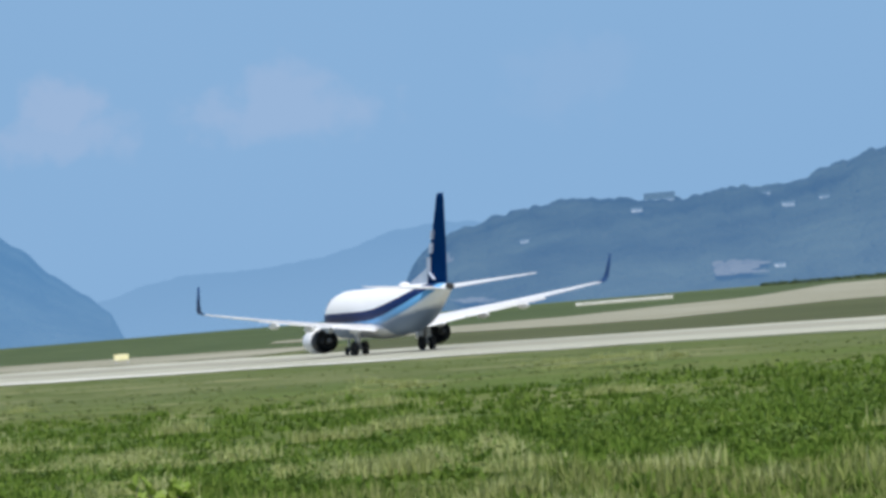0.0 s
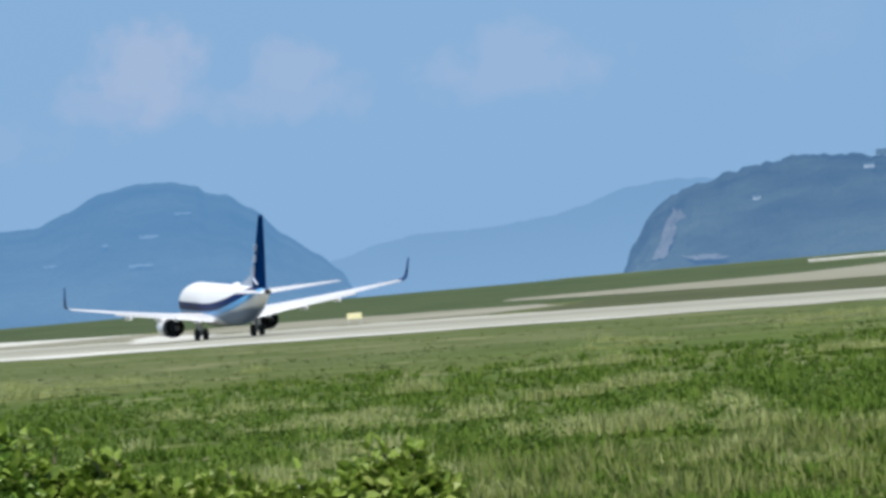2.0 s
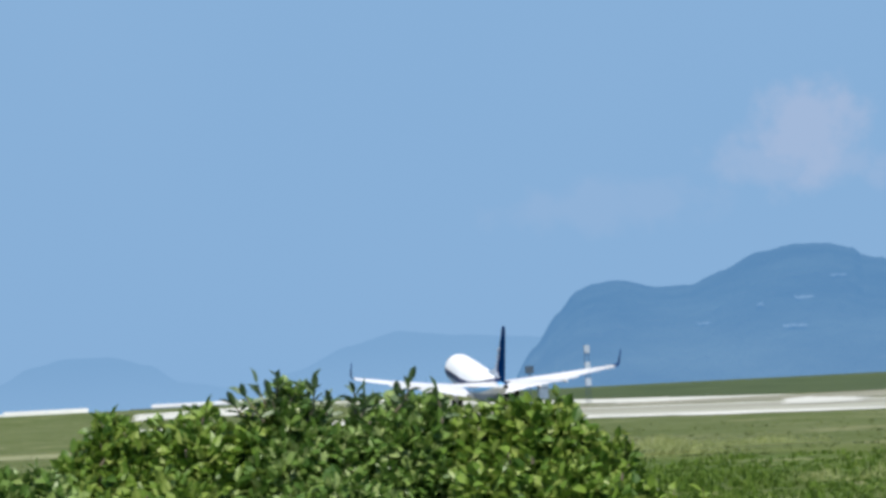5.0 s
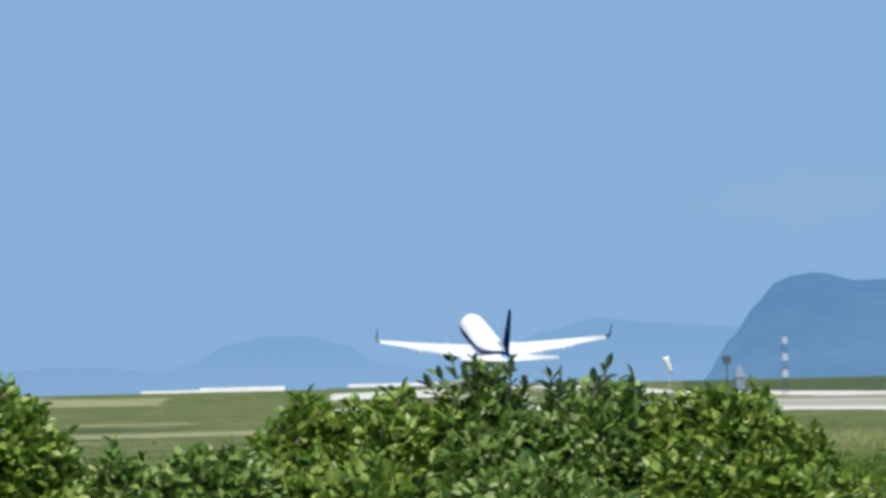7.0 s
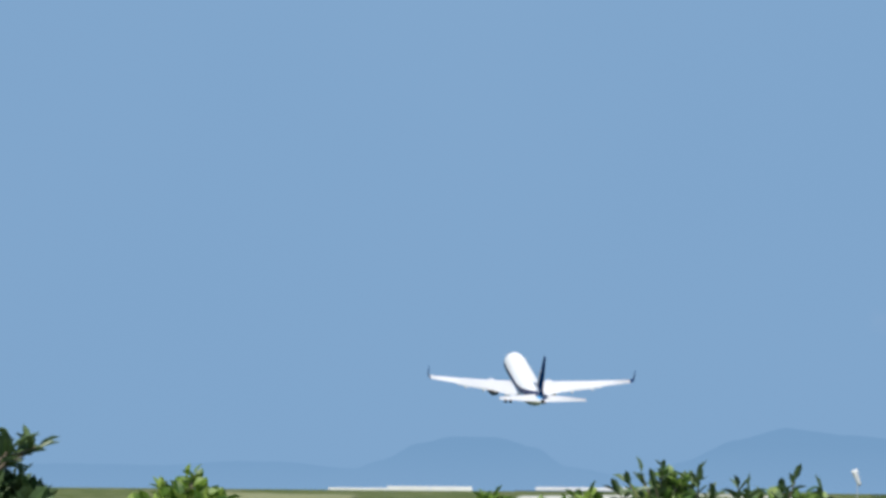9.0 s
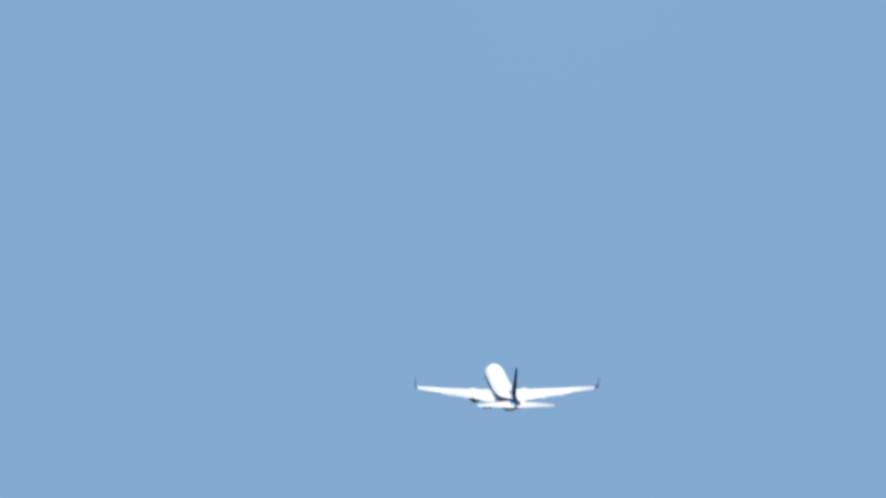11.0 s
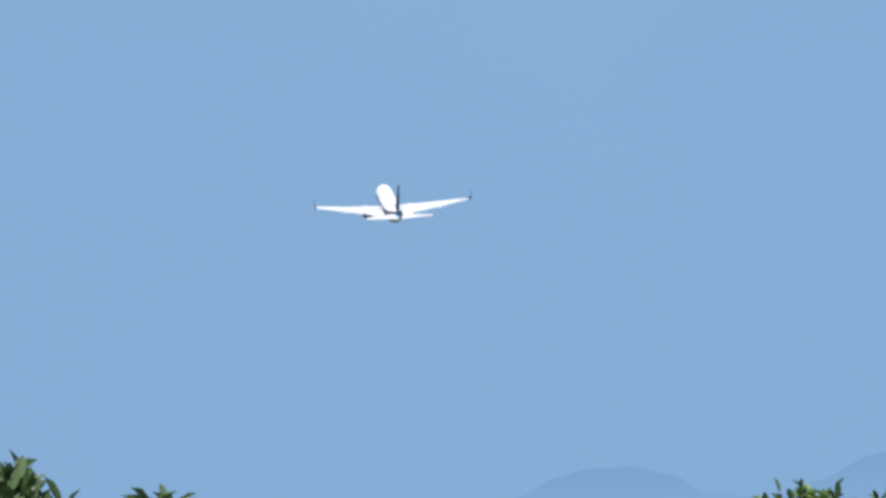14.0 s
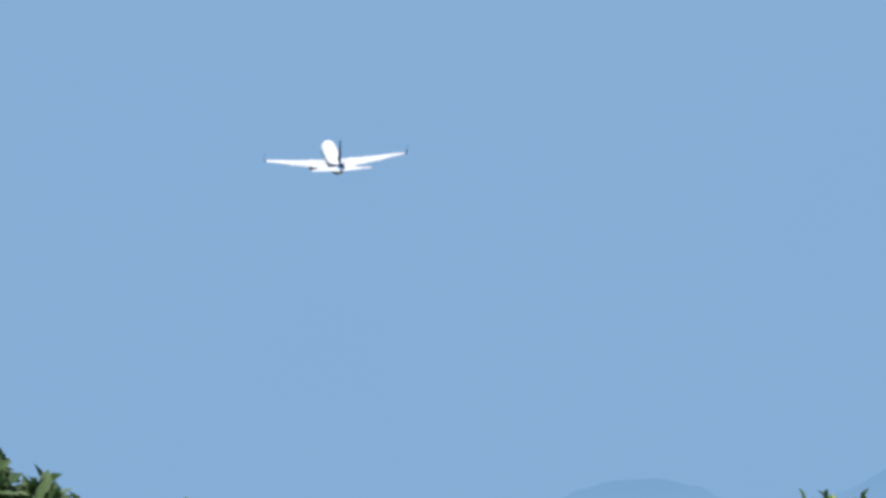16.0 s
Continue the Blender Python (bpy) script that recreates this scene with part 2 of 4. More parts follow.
MAT = {
    "field": field_mat(),
    "runway": two_tone("worn asphalt", (0.335, 0.338, 0.27), (0.43, 0.432, 0.355), 0.05, 0.9, bump=0.1, stretch=(1, 0.15, 1), spec=0.2),
    "shoulder": two_tone("pale concrete", (0.42, 0.417, 0.35), (0.52, 0.515, 0.44), 0.08, 0.9, bump=0.1, stretch=(1, 0.2, 1), spec=0.2),
    "dry": two_tone("dry beige ground", (0.225, 0.22, 0.16), (0.325, 0.322, 0.255), 0.05, 0.95, bump=0.2, stretch=(1, 0.25, 1), spec=0.1),
    "lush": two_tone("dark green meadow", (0.052, 0.078, 0.032), (0.082, 0.108, 0.047), 0.06, 0.95, bump=0.3, stretch=(1, 0.3, 1), spec=0.1),
    "olive": two_tone("dry olive grass", (0.062, 0.075, 0.034), (0.1, 0.11, 0.053), 0.05, 0.95, bump=0.3, stretch=(1, 0.25, 1), spec=0.1),
    "straw_strip": two_tone("dry mown grass", (0.2, 0.215, 0.105), (0.29, 0.3, 0.165), 0.06, 0.95, bump=0.3, spec=0.1),
    "rubbered": two_tone("asphalt darkened by tyres", (0.275, 0.272, 0.22), (0.345, 0.342, 0.28), 0.06, 0.85, bump=0.1, stretch=(1, 0.1, 1), spec=0.25),
    "bright": two_tone("sunlit worn concrete", (0.5, 0.5, 0.45), (0.64, 0.64, 0.58), 0.08, 0.9, bump=0.1, stretch=(1, 0.2, 1), spec=0.2),
    "sea": None,
    "concrete": two_tone("sunlit concrete", (0.72, 0.72, 0.7), (0.82, 0.82, 0.8), 0.1, 0.85),
    "hull": hull_mat(),
    "white": two_tone("white aircraft paint", (0.8, 0.81, 0.82), (0.74, 0.75, 0.77), 0.6, 0.3, bump=0.0),
    "wing": two_tone("light grey wing paint", (0.76, 0.77, 0.79), (0.68, 0.69, 0.71), 0.7, 0.35, bump=0.0, stretch=(0.3, 1, 1)),
    "navy": two_tone("deep blue paint", (0.001, 0.018, 0.08), (0.002, 0.025, 0.1), 0.6, 0.55, bump=0.0, spec=0.0),
    "pale": two_tone("pale blue lettering paint", (0.5, 0.56, 0.66), (0.4, 0.47, 0.6), 0.8, 0.35, bump=0.0),
    "metal": two_tone("bare titanium", (0.22, 0.21, 0.2), (0.3, 0.29, 0.28), 2.0, 0.4, 0.9),
    "dark": two_tone("very dark metal", (0.02, 0.02, 0.022), (0.035, 0.034, 0.034), 3.0, 0.6, 0.3),
    "rubber": two_tone("black rubber", (0.012, 0.012, 0.014), (0.02, 0.02, 0.02), 5.0, 0.85),
    "strut": two_tone("grey gear paint", (0.42, 0.43, 0.45), (0.5, 0.51, 0.53), 3.0, 0.4),
    "bark": two_tone("grey brown bark", (0.13, 0.1, 0.07), (0.2, 0.17, 0.13), 6.0, 0.9, stretch=(1, 1, 0.3), bump=0.6),
    "leaf": island_random("broad green leaves", [(0.05, 0.115, 0.016), (0.13, 0.232, 0.03), (0.215, 0.32, 0.05), (0.32, 0.39, 0.1)], 0.45, 0.3, 0.5),
    "leaf_dark": island_random("deep green leaves", [(0.05, 0.115, 0.02), (0.12, 0.222, 0.04), (0.205, 0.31, 0.07), (0.31, 0.385, 0.145)], 0.42, 0.3, 0.5),
    "leaf_bright": island_random("bright young leaves", [(0.095, 0.16, 0.018), (0.16, 0.25, 0.03), (0.23, 0.325, 0.05), (0.36, 0.42, 0.12)], 0.45, 0.35, 0.5),
    "winglet": two_tone("blue winglet paint", (0.016, 0.052, 0.15), (0.024, 0.068, 0.18), 0.6, 0.6, bump=0.0, spec=0.1),
    # darker copy of the leaves: the shade of backlit foliage put into the colour
    "leaf_shade": island_random("leaves darkened by backlit shade", [(0.042, 0.086, 0.03), (0.085, 0.142, 0.052), (0.19, 0.255, 0.13)], 0.45, 0.2, 0.5),
    "blade": island_random("grass blades", [(0.103, 0.182, 0.027), (0.118, 0.198, 0.031), (0.132, 0.212, 0.035), (0.16, 0.228, 0.046)], 0.75, 0.45, 0.1, 0.09),
    "verge": island_random("short olive grass", [(0.082, 0.12, 0.032), (0.11, 0.145, 0.044), (0.15, 0.178, 0.064)], 0.8, 0.2, 0.2, 0.05),
    "straw": island_random("pale seed heads", [(0.24, 0.29, 0.09), (0.31, 0.35, 0.13), (0.42, 0.45, 0.22)], 0.8, 0.35, 0.2),
    "reed": island_random("olive tan reeds", [(0.15, 0.195, 0.05), (0.2, 0.24, 0.07), (0.29, 0.31, 0.12)], 0.8, 0.35, 0.15),
    "weed": island_random("dark weeds", [(0.06, 0.115, 0.016), (0.09, 0.15, 0.023), (0.13, 0.195, 0.035)], 0.6, 0.2, 0.3),
    "yellow": two_tone("yellow sign paint", (0.72, 0.66, 0.35), (0.78, 0.74, 0.5), 2.0, 0.5),
    # white antenna panels, dulled and blued by haze painted into the colour
    "panel": two_tone("pale panel tinted by haze", (0.27, 0.33, 0.41), (0.34, 0.4, 0.47), 1.0, 0.7),
    # hut walls and roof, with distance haze mixed into the base colour
    "hazed": two_tone("boards hazed blue grey", (0.17, 0.225, 0.3), (0.21, 0.27, 0.34), 1.0, 0.8, spec=0.1),
    "cloth": two_tone("white sock cloth", (0.7, 0.71, 0.72), (0.6, 0.62, 0.64), 2.0, 0.8),
    "hedge": two_tone("dark hedge", (0.03, 0.055, 0.02), (0.06, 0.09, 0.03), 0.6, 0.9, bump=0.8),
    "slate": two_tone("dark painted box", (0.035, 0.06, 0.095), (0.05, 0.08, 0.115), 1.0, 0.7),
    # far materials: blue air light is painted in as emission, by share
    "hill": distance_mat("near wooded headland with haze glow", (0.076, 0.206, 0.445), (0.05, 0.063, 0.045), 0.62, 0.016),
    "island": distance_mat("wooded island with haze glow", (0.112, 0.288, 0.565), (0.05, 0.062, 0.048), 0.76, 0.014),
    # almost all glow: their blue is painted-in haze, fading out at the base
    "range": distance_mat("far range with blue haze glow", (0.184, 0.35, 0.588), (0.05, 0.06, 0.04), 0.96, 0.006, 0.5, 50.0),
    "farther": distance_mat("farthest isles with pale haze glow", (0.2, 0.375, 0.618), (0.05, 0.06, 0.04), 0.97, 0.006, 0.75, 30.0),
    "quarry": distance_mat("pale far quarried rock with haze glow", (0.125, 0.215, 0.37), (0.28, 0.25, 0.22), 0.88, 0.02),
    "clearing": distance_mat("pale clearing with haze glow", (0.145, 0.315, 0.57), (0.2, 0.21, 0.2), 0.88, 0.02),
    "far_white": distance_mat("far white walls with haze glow", (0.15, 0.27, 0.44), (0.36, 0.36, 0.37), 0.74, 0.02),
}


def sea_mat():
    m, n, l, p = material("hazy sea", 0.25, 0.0, 0.5)
    w = texture(n, l, 0.05, 4.0, 0.6, (1, 0.3, 1))
    l.new(mixed(n, l, w, (0.03, 0.08, 0.12), (0.05, 0.11, 0.16)), p.inputs["Base Color"])
    bumped(n, l, p, texture(n, l, 0.4, 4.0, 0.6), 0.3, 0.3)
    return m


MAT["sea"] = sea_mat()


# ---- mesh helpers ----
def part(name, bm, mat, parent=None, label="", smooth=False):
    me = bpy.data.meshes.new(name)
    bmesh.ops.recalc_face_normals(bm, faces=bm.faces)
    bm.to_mesh(me)
    bm.free()
    me.materials.append(MAT[mat])
    if smooth:
        me.polygons.foreach_set("use_smooth", [True] * len(me.polygons))
    ob = new(name, me)
    if parent:
        ob.parent = parent
    if label:
        ob["label"] = label
    return ob


def raw(name, verts, faces, mat, parent=None, label="", smooth=False):
    me = bpy.data.meshes.new(name)
    me.from_pydata(verts, [], faces)
    me.materials.append(MAT[mat])
    if smooth:
        me.polygons.foreach_set("use_smooth", [True] * len(me.polygons))
    ob = new(name, me)
    if parent:
        ob.parent = parent
    if label:
        ob["label"] = label
    return ob


def empty(name, m, label, category, group="", kind=""):
    ob = new(name)
    ob.matrix_world = m
    return tagged(ob, label, category, group, kind)


def box(bm, x0, x1, y0, y1, z0, z1, bevel=0.0):
    r = bmesh.ops.create_cube(bm, size=1.0)
    for v in r["verts"]:
        v.co = Vector((x0 + (v.co.x + 0.5) * (x1 - x0), y0 + (v.co.y + 0.5) * (y1 - y0), z0 + (v.co.z + 0.5) * (z1 - z0)))
    if bevel:
        es = list({e for v in r["verts"] for e in v.link_edges})
        bmesh.ops.bevel(bm, geom=es, offset=bevel, segments=2, affect="EDGES")


def rings(bm, loops, close_start=True, close_end=True):
    """Skin over loops of equal length."""
    made = [[bm.verts.new(p) for p in loop] for loop in loops]
    k = len(made[0])
    for a, b in zip(made, made[1:]):
        for i in range(k):
            bm.faces.new((a[i], a[(i + 1) % k], b[(i + 1) % k], b[i]))
    if close_start:
        bm.faces.new(made[0][::-1])
    if close_end:
        bm.faces.new(made[-1])
    return made


def tube(bm, p0, p1, r0, r1, seg=8):
    p0, p1 = Vector(p0), Vector(p1)
    q = (p1 - p0).to_track_quat("Z", "Y")
    loops = []
    for p, r in ((p0, r0), (p1, r1)):
        loops.append([p + q @ Vector((r * math.cos(2 * math.pi * i / seg), r * math.sin(2 * math.pi * i / seg), 0)) for i in range(seg)])
    rings(bm, loops)


def turned(bm, profile, centre, seg=24, squash=1.0):
    """A body of revolution about the y axis: profile of (y, radius)."""
    loops = []
    for y, r in profile:
        loops.append([Vector((centre[0] + r * math.cos(2 * math.pi * i / seg), centre[1] + y,
                              centre[2] + squash * r * math.sin(2 * math.pi * i / seg))) for i in range(seg)])
    rings(bm, loops)


def ease(x):
    return x * x * (3 - 2 * x)


def along(points, s):
    """Smooth height along a ridge from a few points."""
    if s <= points[0][0]:
        return points[0][1]
    for (a, u), (b, v) in zip(points, points[1:]):
        if s <= b:
            k = (s - a) / (b - a)
            return u + (v - u) * (0.5 * k + 0.5 * ease(k))
    return points[-1][1]


# ---- ground, sea and the distance ----
def polar(az, d):
    a = radians(az)
    return d * math.sin(a), d * math.cos(a)


def land_height(x, y):
    """The field swells gently towards the shore: sooner straight ahead, later beyond the runway."""
    far = math.hypot(x, y)
    az = math.degrees(math.atan2(x, max(y, 1.0)))
    k = ease(min(1, max(0, (az - 9.4) / 2.2)))
    start, length, high = 1500 + 260 * k, 380 + 90 * k, 2.4 - 0.15 * k
    near = 0.16 * noise.noise((x * 0.02, y * 0.02, 3.0)) if y < 470 and x < 135 else 0.0
    return high * ease(min(1, max(0, (far - start) / length))) + near


def ground():
    bm = bmesh.new()
    xs = [-420 + 17 * i for i in range(135)]
    ys = [-250 + 16 * i for i in range(232)]
    grid = [[bm.verts.new((x, y, land_height(x, y))) for x in xs] for y in ys]
    for r0, r1 in zip(grid, grid[1:]):
        for i in range(len(xs) - 1):
            y = r1[i].co.y
            if y > (1930 if xs[i] < 0.17 * y else 2260) and xs[i] < 0.29 * y:
                continue
            bm.faces.new((r0[i], r0[i + 1], r1[i + 1], r1[i]))
    ob = part("ground", bm, "field", smooth=True)
    tagged(ob, "broad grassy airfield ground with dry and green patches", "ground", kind="structure")


def slab(name, x0, x1, y0, y1, z, mat, label, category):
    bm = bmesh.new()
    box(bm, x0, x1, y0, y1, z - 0.5, z)
    return tagged(part(name, bm, mat), label, category, kind="structure")


def sea():
    bm = bmesh.new()
    bmesh.ops.create_grid(bm, x_segments=40, y_segments=40, size=4950)
    for v in bm.verts:
        v.co.z = -2.6
    tagged(part("water", bm, "sea"), "calm hazy blue sea beyond the airfield", "sea", kind="structure")


HILLS = {}


def hill_point(az, k, dist, depth, points, bump, rough_scale):
    """The slope's surface at an azimuth; k runs from the near foot (-1) over the ridge (0) to the far foot."""
    top = EYE[2] + dist * math.tan(radians(max(along(points, az), -0.05)))
    shape = math.cos(k * math.pi / 2) ** 0.8 if abs(k) < 1 else 0.0
    x, y = polar(az, dist + depth * k)
    wob = noise.fractal((x / rough_scale, y / rough_scale, 1.7), 0.8, 2.0, 5)
    z = -3 + (top + 3) * shape * (1 + 0.16 * wob * (1 - shape)) + bump * dist * 0.01 * (wob + 1.6 * noise.fractal((x / 11, y / 11, 4.1), 0.9, 2.0, 3)) * min(1.0, shape * 1.4)
    return x, y, z


def ridge(name, mat, dist, depth, points, label, bump=0.02, step=0.012, rough_scale=60.0):
    """A hill of the distance: its ridge by azimuth and height angle in degrees, falling off to both sides."""
    a0, a1 = points[0][0], points[-1][0]
    HILLS[name] = (dist, depth, points, bump, rough_scale)
    na = int((a1 - a0) / step)
    nr = 14
    verts, faces = [], []
    for i in range(na + 1):
        az = a0 + (a1 - a0) * i / na
        for j in range(nr + 1):
            x, y, z = hill_point(az, j / nr * 2 - 1, dist, depth, points, bump, rough_scale)
            verts.append((x, y, z))
    w = nr + 1
    for i in range(na):
        for j in range(nr):
            faces.append((i * w + j, (i + 1) * w + j, (i + 1) * w + j + 1, i * w + j + 1))
    ob = raw(name, verts, faces, mat, smooth=True)
    return tagged(ob, label, "hill", kind="structure")


ground()
sea()
slab("runway", 155, 200, -240, 1015, 0.06, "runway", "long pale worn asphalt runway", "runway")


def patch(name, corners, z, mat, label, category, seed):
    """A flat tract of ground with wavering edges."""
    pts = []
    for (x0, y0), (x1, y1) in zip(corners, corners[1:] + corners[:1]):
        steps = max(2, int(math.hypot(x1 - x0, y1 - y0) / 6))
        for k in range(steps):
            x, y = x0 + (x1 - x0) * k / steps, y0 + (y1 - y0) * k / steps
            w = 3.0 * noise.noise((x * 0.05, y * 0.05, seed)) + 1.2 * noise.noise((x * 0.2, y * 0.2, seed))
            pts.append((x + w, y + w * 2))
    bm = bmesh.new()
    top = [bm.verts.new((x, y, land_height(x, y) + z)) for x, y in pts]
    f = bm.faces.new(top)
    bmesh.ops.triangulate(bm, faces=[f])
    if max(y for _, y in pts) > 1450:
        # follow the swell of the land
        for axis, step in ((1, 36), (0, 48)):
            lo = max(min(p[axis] for p in pts), 1400 if axis else -400)
            for k in range(int((max(p[axis] for p in pts) - lo) / step) + 1):
                at = Vector((0, lo + k * step, 0)) if axis else Vector((lo + k * step, 0, 0))
                bmesh.ops.bisect_plane(bm, geom=bm.verts[:] + bm.edges[:] + bm.faces[:], plane_co=at, plane_no=(0, 1, 0) if axis else (1, 0, 0))
        for v in bm.verts:
            v.co.z = land_height(v.co.x, v.co.y) + z
    return tagged(part(name, bm, mat), label, category, kind="structure")


patch("pavement_near", [(155, -240), (155, 450), (141, 640), (140, 1015), (160, 1015), (160, -240)], 0.05, "bright", "pale concrete shoulder along the runway", "pavement", 31.0)
patch("pavement_far", [(195, 690), (195, 1015), (207, 1015), (206, 740), (201, 690)], 0.045, "shoulder", "pale concrete shoulder along the far side of the runway", "pavement", 37.0)
patch("pavement_tyre_marks", [(172, -240), (171, 500), (172, 985), (187, 985), (188, 500), (187, -240)], 0.075, "rubbered", "dark band of tyre rubber along the runway", "pavement", 61.0)
patch("pavement_end", [polar(13.3, 980), polar(12.78, 1010), polar(11.59, 1225), polar(10.8, 1640), polar(9.6, 1690), polar(9.2, 1590), polar(8.2, 1570), polar(8.2, 1710), polar(9.2, 1760), polar(10.2, 1850),
      polar(10.8, 1790), polar(11.59, 1560), polar(12.78, 1235), polar(13.4, 1120)], 0.06, "bright", "pale concrete turning pad and road at the runway's far end", "pavement", 63.0)
patch("ground_lush", [polar(12.4, 1340), polar(11.62, 1650), polar(10.9, 1880), polar(10.9, 2150), polar(16.0, 2250), polar(16.3, 1990), polar(14.0, 1800), polar(11.6, 1740), polar(12.5, 1345)], 0.05, "lush", "dark green grass on the swell before the shore", "ground", 67.0)
patch("ground_dark", [(-60, 592), (72, 588), (74, 640), (-60, 645)], 0.03, "lush", "dark unmown strip of grass", "ground", 65.0)
patch("ground_dry", [(207, 735), (213, 900), (211, 1010), (190, 1030), (200, 1110), (275, 1110), (262, 900), (236, 800)], 0.07, "dry", "bare beige dry ground beside the runway", "ground", 2.0)
patch("ground_lush", [(205, 200), (206, 560), (240, 705), (262, 800), (264, 900), (288, 1300), (345, 1690), (560, 1910), (600, 2180), (900, 2300), (1500, 2300), (1300, 2000), (560, 900), (400, 200)], 0.035, "lush", "dark green grass beyond the runway", "ground", 21.0)
patch("ground_olive", [(202, 480), (203, 700), polar(16.8, 1000), polar(17.0, 1015), polar(18.3, 905), polar(19.0, 875), polar(20.3, 1040), polar(22.5, 1100), (330, 500)], 0.06, "olive", "dry olive brown grass between runway and apron", "ground", 71.0)
patch("pavement_apron", [polar(16.0, 1180), polar(17.0, 1010), polar(18.3, 900), polar(19.0, 870), polar(20.3, 1035), polar(22.5, 1100), polar(22.5, 2060), polar(20.3, 2050), polar(19.0, 1640), polar(18.3, 1370), polar(17.0, 1330), polar(16.0, 1300)],
      0.1, "dry", "pale apron and bare ground in the distance", "pavement", 5.0)
patch("pavement_turnoff", [polar(13.16, 800), polar(13.72, 775), polar(13.8, 870), polar(13.3, 990), polar(13.15, 940)], 0.09, "bright", "bare white concrete turn-off beside the runway", "pavement", 41.0)
patch("ground_strip", [polar(5.7, 1560), polar(6.9, 1500), polar(6.95, 1700), polar(5.7, 1740)], 0.08, "straw_strip", "pale strip of mown dry grass", "ground", 51.0)
patch("ground_strip", [polar(6.1, 690), polar(7.25, 680), polar(7.1, 730), polar(6.2, 735)], 0.05, "straw_strip", "pale strip of mown dry grass", "ground", 53.0)
patch("ground_strip", [(-60, 508), (76, 505), (80, 560), (-60, 565)], 0.03, "straw_strip", "pale strip of mown dry grass", "ground", 8.0)
patch("ground_strip", [(-200, 1330), (134, 1300), (134, 1480), (-200, 1500)], 0.08, "straw_strip", "pale strip of mown dry grass", "ground", 17.0)

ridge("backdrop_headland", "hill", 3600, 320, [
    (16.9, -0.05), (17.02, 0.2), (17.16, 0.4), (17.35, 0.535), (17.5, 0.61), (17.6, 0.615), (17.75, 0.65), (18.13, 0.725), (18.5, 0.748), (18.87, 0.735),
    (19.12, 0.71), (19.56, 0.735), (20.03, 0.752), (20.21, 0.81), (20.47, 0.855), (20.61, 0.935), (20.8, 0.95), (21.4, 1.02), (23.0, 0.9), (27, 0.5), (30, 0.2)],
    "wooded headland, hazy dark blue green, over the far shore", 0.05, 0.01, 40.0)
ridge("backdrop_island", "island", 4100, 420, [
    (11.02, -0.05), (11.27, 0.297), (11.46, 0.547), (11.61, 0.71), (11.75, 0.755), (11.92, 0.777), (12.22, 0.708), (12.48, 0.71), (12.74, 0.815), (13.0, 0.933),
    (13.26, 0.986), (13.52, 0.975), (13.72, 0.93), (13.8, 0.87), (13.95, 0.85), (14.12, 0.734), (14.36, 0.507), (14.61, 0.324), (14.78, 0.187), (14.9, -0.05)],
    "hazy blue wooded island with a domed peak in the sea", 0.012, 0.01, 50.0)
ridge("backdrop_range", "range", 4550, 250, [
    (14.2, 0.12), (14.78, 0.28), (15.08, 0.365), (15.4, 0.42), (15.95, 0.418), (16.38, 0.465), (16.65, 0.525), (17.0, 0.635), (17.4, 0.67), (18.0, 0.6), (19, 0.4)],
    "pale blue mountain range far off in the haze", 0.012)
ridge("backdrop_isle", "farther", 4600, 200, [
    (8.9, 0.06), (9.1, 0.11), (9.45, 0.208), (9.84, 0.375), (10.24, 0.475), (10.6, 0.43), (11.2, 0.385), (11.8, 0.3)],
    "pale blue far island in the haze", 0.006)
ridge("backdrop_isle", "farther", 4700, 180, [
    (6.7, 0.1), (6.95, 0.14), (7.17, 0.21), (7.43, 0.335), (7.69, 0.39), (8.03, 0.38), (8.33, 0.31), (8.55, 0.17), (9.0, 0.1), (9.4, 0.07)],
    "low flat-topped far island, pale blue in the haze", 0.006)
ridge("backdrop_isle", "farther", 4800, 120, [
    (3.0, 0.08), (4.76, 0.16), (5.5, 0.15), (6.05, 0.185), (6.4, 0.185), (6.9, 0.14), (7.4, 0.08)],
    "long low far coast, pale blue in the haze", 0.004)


def on_slope(az, el, name="backdrop_headland"):
    """Where the near slope of a hill is met at that height angle."""
    want = math.tan(radians(el))
    for i in range(140):
        x, y, z = hill_point(az, i / 140 - 1, *HILLS[name])
        if (z - EYE[2]) / math.hypot(x, y) >= want:
            break
    return x, y, z


def far_house(az, el, w, h, roof):
    x, y, z = on_slope(az, el)
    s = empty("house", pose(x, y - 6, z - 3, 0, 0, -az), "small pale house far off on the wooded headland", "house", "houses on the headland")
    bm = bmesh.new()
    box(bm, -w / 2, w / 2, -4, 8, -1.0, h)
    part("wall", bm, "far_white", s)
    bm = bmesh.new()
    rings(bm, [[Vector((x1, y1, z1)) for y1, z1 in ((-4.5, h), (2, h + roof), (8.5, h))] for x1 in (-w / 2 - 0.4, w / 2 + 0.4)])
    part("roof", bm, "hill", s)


for az, el, w, h, roof in ((19.0, 0.72, 14, 1.5, 3.0), (19.8, 0.7, 5, 1.2, 1.2), (19.97, 0.62, 6, 1.0, 1.2), (18.36, 0.69, 5, 0.8, 1.0), (18.82, 0.67, 5, 0.8, 1.0),
                           (19.87, 0.17, 5, 1.4, 1.5), (20.25, 0.66, 5, 0.8, 1.2), (17.95, 0.5, 4, 0.6, 1.0)):
    far_house(az, el, w, h, roof)


